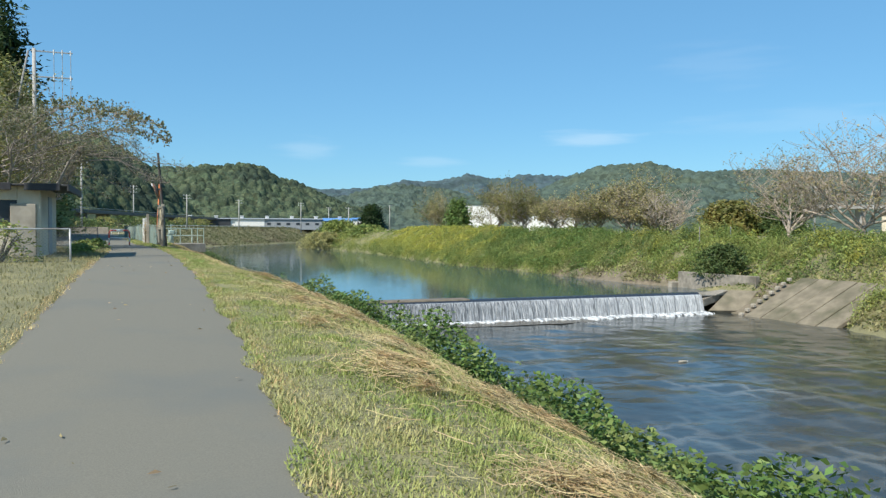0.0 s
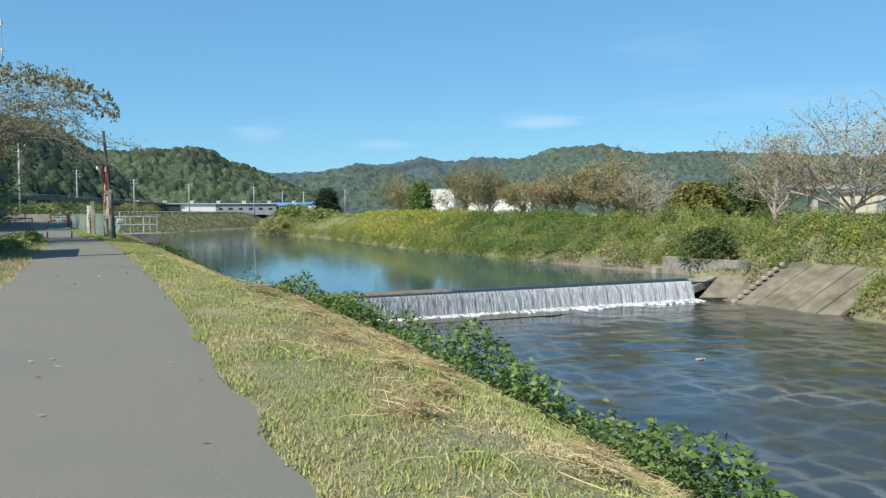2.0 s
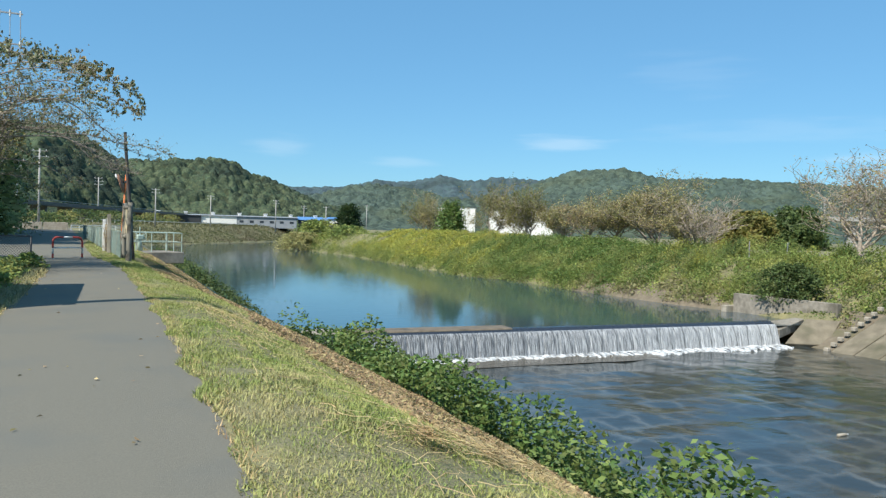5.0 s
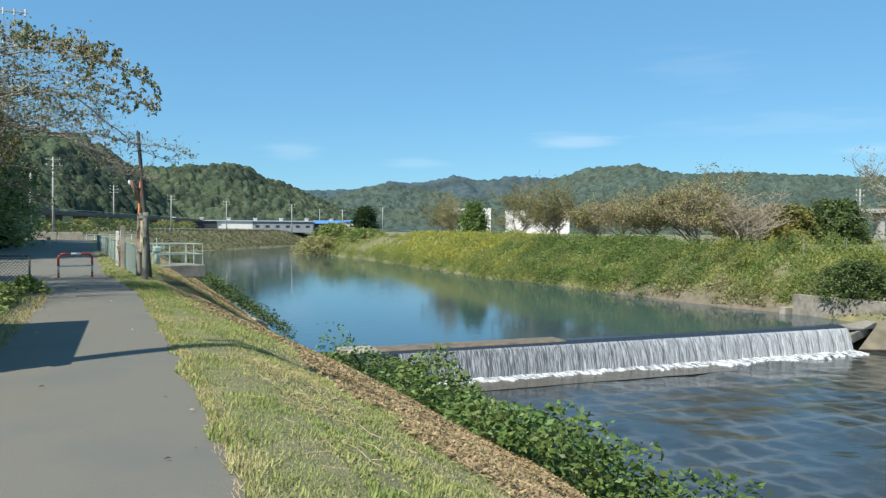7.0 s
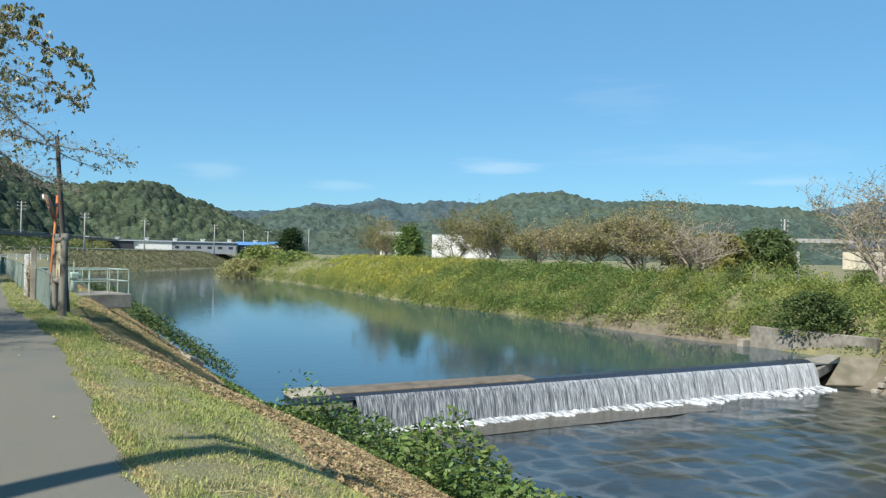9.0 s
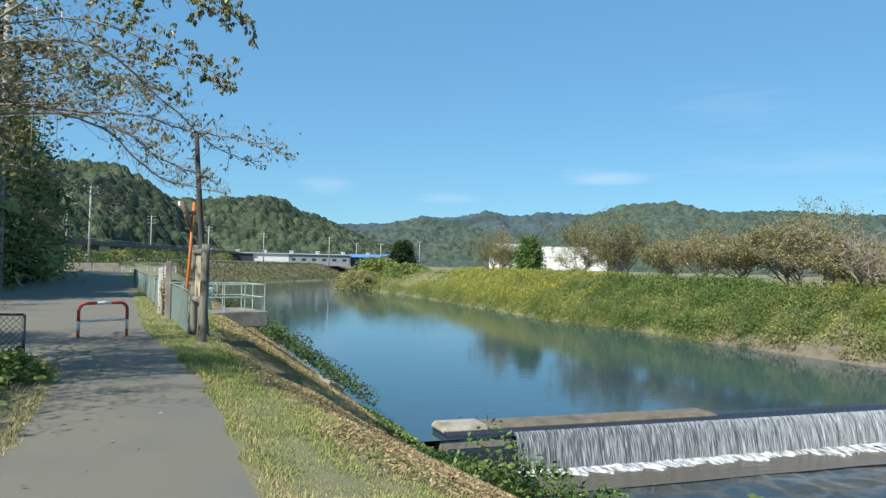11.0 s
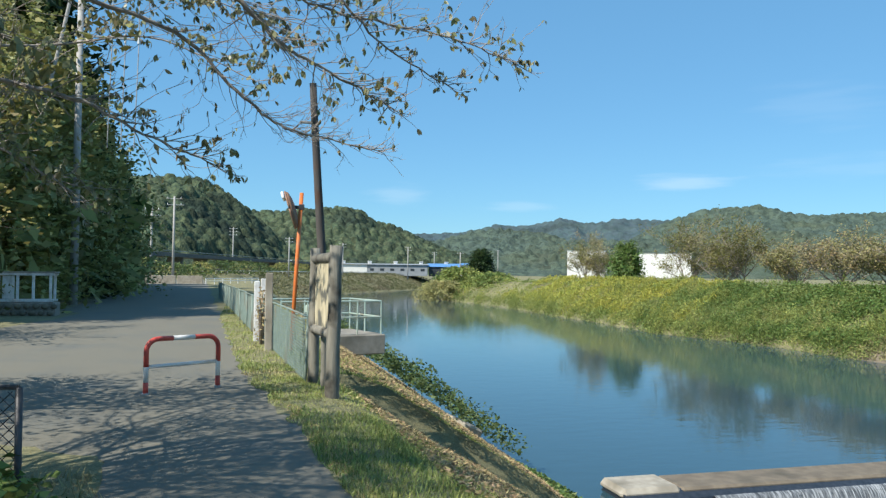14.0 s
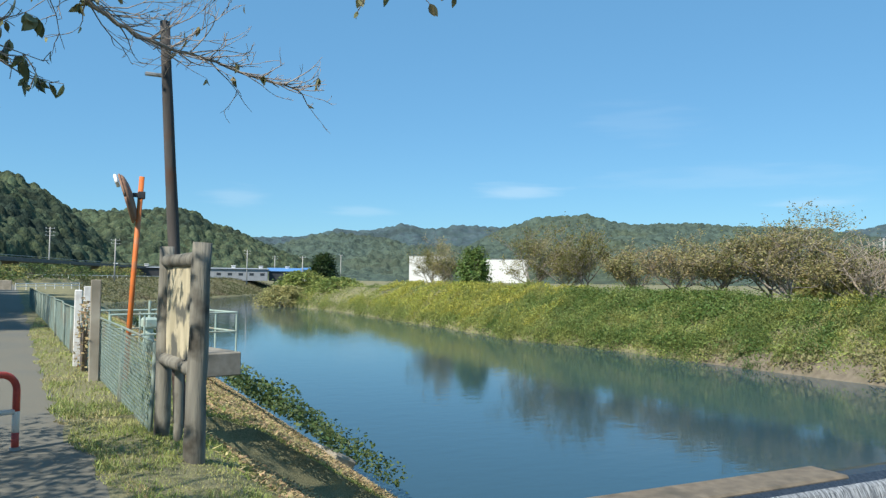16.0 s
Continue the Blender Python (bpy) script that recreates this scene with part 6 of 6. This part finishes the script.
shed("garden_house", (-22, 150, 0.2), (9, 7, 3.2), -10, M_render, M_tile, "low house with a shallow grey roof", 2, 1.0)


def far_bridge():
    e = empty("road_bridge", (235, 165, 0), "pale concrete highway bridge on tall piers", "bridge")
    ang = -25
    part("deck", box_bm((0, 0, 8.8), (90, 8, 1.3), 0.05, pose(0, 0, 0, 0, 0, ang)), M_pole_conc, e)
    for k in range(5):
        part("pier", box_bm((-36 + 18 * k, 0, 4), (1.6, 4, 8.4), 0.05, pose(0, 0, 0, 0, 0, ang)), M_pole_conc, e)
    return e


far_bridge()


def guard_rail():
    e = empty("guard_rail", (30, 255, 1.2), "low white guard rail along the far bank", "guard rail")
    P, Q = Vector((-6, 205, 1.2)), Vector((72, 340, 1.2))
    o = Vector((30, 255, 1.2))
    n = 60
    for k in range(n):
        p = P.lerp(Q, k / n) - o
        part("post", box_bm(p + Vector((0, 0, 0.4)), (0.14, 0.14, 0.9), 0.01), M_white, e)
    part("beam", tube([P - o + Vector((0, 0, 0.75)), Q - o + Vector((0, 0, 0.75))], 0.08, 6), M_white, e)
    return e


guard_rail()


# dead vines on the lane fence
bush("dead_vine", (0.72, 35.2, 0.05), 0.14, 1.5, 1.1, 300, 0.07, M_litter, "dead brown vine tangled in the fence", 141)


def yard_gate():
    e = empty("yard_cage", (-7.8, 47.2, 0), "open white metal frame cage on a cobble stone base", "cage")
    part("base", box_bm((0, 0.05, 0.2), (3.4, 0.9, 0.6), 0.05), M_concrete, e, "rough stone base")
    rr = random.Random(61)
    for row in range(2):
        for k in range(12):
            bm = bmesh.new()
            bmesh.ops.create_icosphere(bm, subdivisions=1, radius=0.5)
            bmesh.ops.transform(bm, matrix=pose(-1.58 + k * 0.286 + 0.12 * row, -0.42, 0.12 + 0.23 * row, 0, rr.uniform(-15, 15), 0) @ Matrix.Diagonal((rr.uniform(0.24, 0.29), 0.2, rr.uniform(0.19, 0.23), 1)), verts=bm.verts)
            part("stone", bm, M_pave, e, smooth=True)
    for x in (-1.6, -1.1, -0.55, -0.1, 0.5, 1.0, 1.55):
        part("upright", box_bm((x, -0.35, 1.02), (0.09, 0.06, 1.0), 0.01), M_white, e)
    for x in (-1.6, 1.55):
        part("upright", box_bm((x, 0.3, 1.02), (0.09, 0.06, 1.0), 0.01), M_white, e)
    for z in (0.56, 1.48):
        part("frame_rail", box_bm((0, -0.35, z), (3.3, 0.07, 0.09), 0.01), M_white, e)
        part("frame_rail", box_bm((0, 0.3, z), (3.3, 0.07, 0.08), 0.01), M_white, e)
    part("lid", box_bm((0, -0.02, 1.55), (3.4, 0.8, 0.05), 0.01), M_conc_pale, e, "pale flat lid")
    for x in (-1.35, 0.2):
        part("panel", box_bm((x, -0.30, 1.02), (0.38, 0.03, 0.8), 0.005), M_white, e)
    return e


yard_gate()


def bottle():
    e = empty("drift_bottle", (23.7, 17.0, RIVER + 0.02), "pale plastic bottle caught on the river bed", "bottle")
    part("body", tube([(-0.24, 0, 0.03), (-0.23, 0, 0.03), (0.13, 0, 0.03), (0.19, 0, 0.03), (0.21, 0, 0.03)], [0.03, 0.055, 0.055, 0.03, 0.02], 12), M_conc_pale, e, smooth=True)
    part("cap", tube([(0.21, 0, 0.03), (0.25, 0, 0.03)], 0.024, 10), M_white, e)
    return e


bottle()


def fallen_block():
    e = part("fallen_block", box_bm((0, 0, 0), (0.75, 1.1, 0.32), 0.05, pose(0, 0, 0, 8, 24, 20)), M_conc_pale, None)
    e.location = (6.44, 38.5, float(terrain(np.array([6.44]), np.array([38.5]))[0]) + 0.08)
    return tagged(e, "broken pale concrete block lying on the bank", "concrete block")


fallen_block()


def low_wall():
    e = empty("roadside_wall", (-15, 118, 0), "low white concrete wall along the lane bend", "wall")
    for k in range(6):
        part("wall_panel", box_bm((-8 + k * 3.3, k * 1.2, 0.45), (3.2, 0.3, 1.3), 0.04), M_conc_pale, e)
    return e


low_wall()


def lane_guard():
    e = empty("lane_guard_rail", (-4.4, 122, 0), "white guard rail at the lane bend", "guard rail")
    for k in range(8):
        part("post", tube([(k * 1.0, k * 2.2, -0.2), (k * 1.0, k * 2.2, 0.8)], 0.06, 8), M_white, e)
    for z in (0.72, 0.42):
        part("beam", tube([(0, 0, z), (7.0, 15.4, z)], 0.05, 8), M_white, e)
    return e


lane_guard()


def info_sign(x, y):
    e = empty("sign", (x, y, 0.0), "small plain white notice on two posts", "sign")
    for dx in (-0.6, 0.6):
        part("post", tube([(dx, 0, -0.3), (dx, 0, 1.8)], 0.04, 8), M_galv, e)
    part("panel", box_bm((0, -0.05, 1.35), (1.5, 0.04, 1.0), 0.01), M_white, e)
    return e


info_sign(58, 33.5)
for x, y in ((50.5, 44), (49.5, 47), (52, 36)):
    m = part("boundary_stake", box_bm((0, 0, 0.5), (0.08, 0.08, 1.5), 0.015), M_galv, None)
    m.location = (x, y, -0.05)
    tagged(m, "grey boundary stake on the bank top", "stake", "bank stakes")


# dry fringe where the grass creeps over the asphalt, and litter on it
blades("edge_fringe", 60000, (0.8, 2.2), (-13, 27), lambda x, y: np.abs(x - edge_r(y) - 0.05 - 0.07 * vnoise(y, y * 0, 0.4, 57)) < 0.09, lambda x, y: 0.06 + 0 * x, 0.004, M_straw, "dry grass fringe along the asphalt edge", 151)
blades("edge_fringe_left", 40000, (-1.4, 0.0), (-13, 24), lambda x, y: np.abs(x - edge_l(y) + 0.05 - 0.07 * vnoise(y, y * 0, 0.4, 58)) < 0.09, lambda x, y: 0.06 + 0 * x, 0.004, M_straw, "dry grass fringe along the asphalt edge", 152)


def path_litter():
    g = np.random.default_rng(153)
    n = 90
    y = g.uniform(-12, 34, n)
    x = edge_l(y) + (np.minimum(edge_r(y), 1.5) - edge_l(y)) * g.uniform(0.02, 0.98, n)
    z = path_z(y) + 0.022
    v, f = leaf_cloud(np.stack([x, y, z], -1), None, 1, 0.055, 0.0, 153, 0.08)
    v[:, 2] = np.maximum(v[:, 2] * 0 + np.repeat(z, 4), v[:, 2])
    return tagged(fast_mesh("path_litter", v, f, M_litter), "scattered dead leaves on the asphalt", "leaves", kind="stuff")


path_litter()
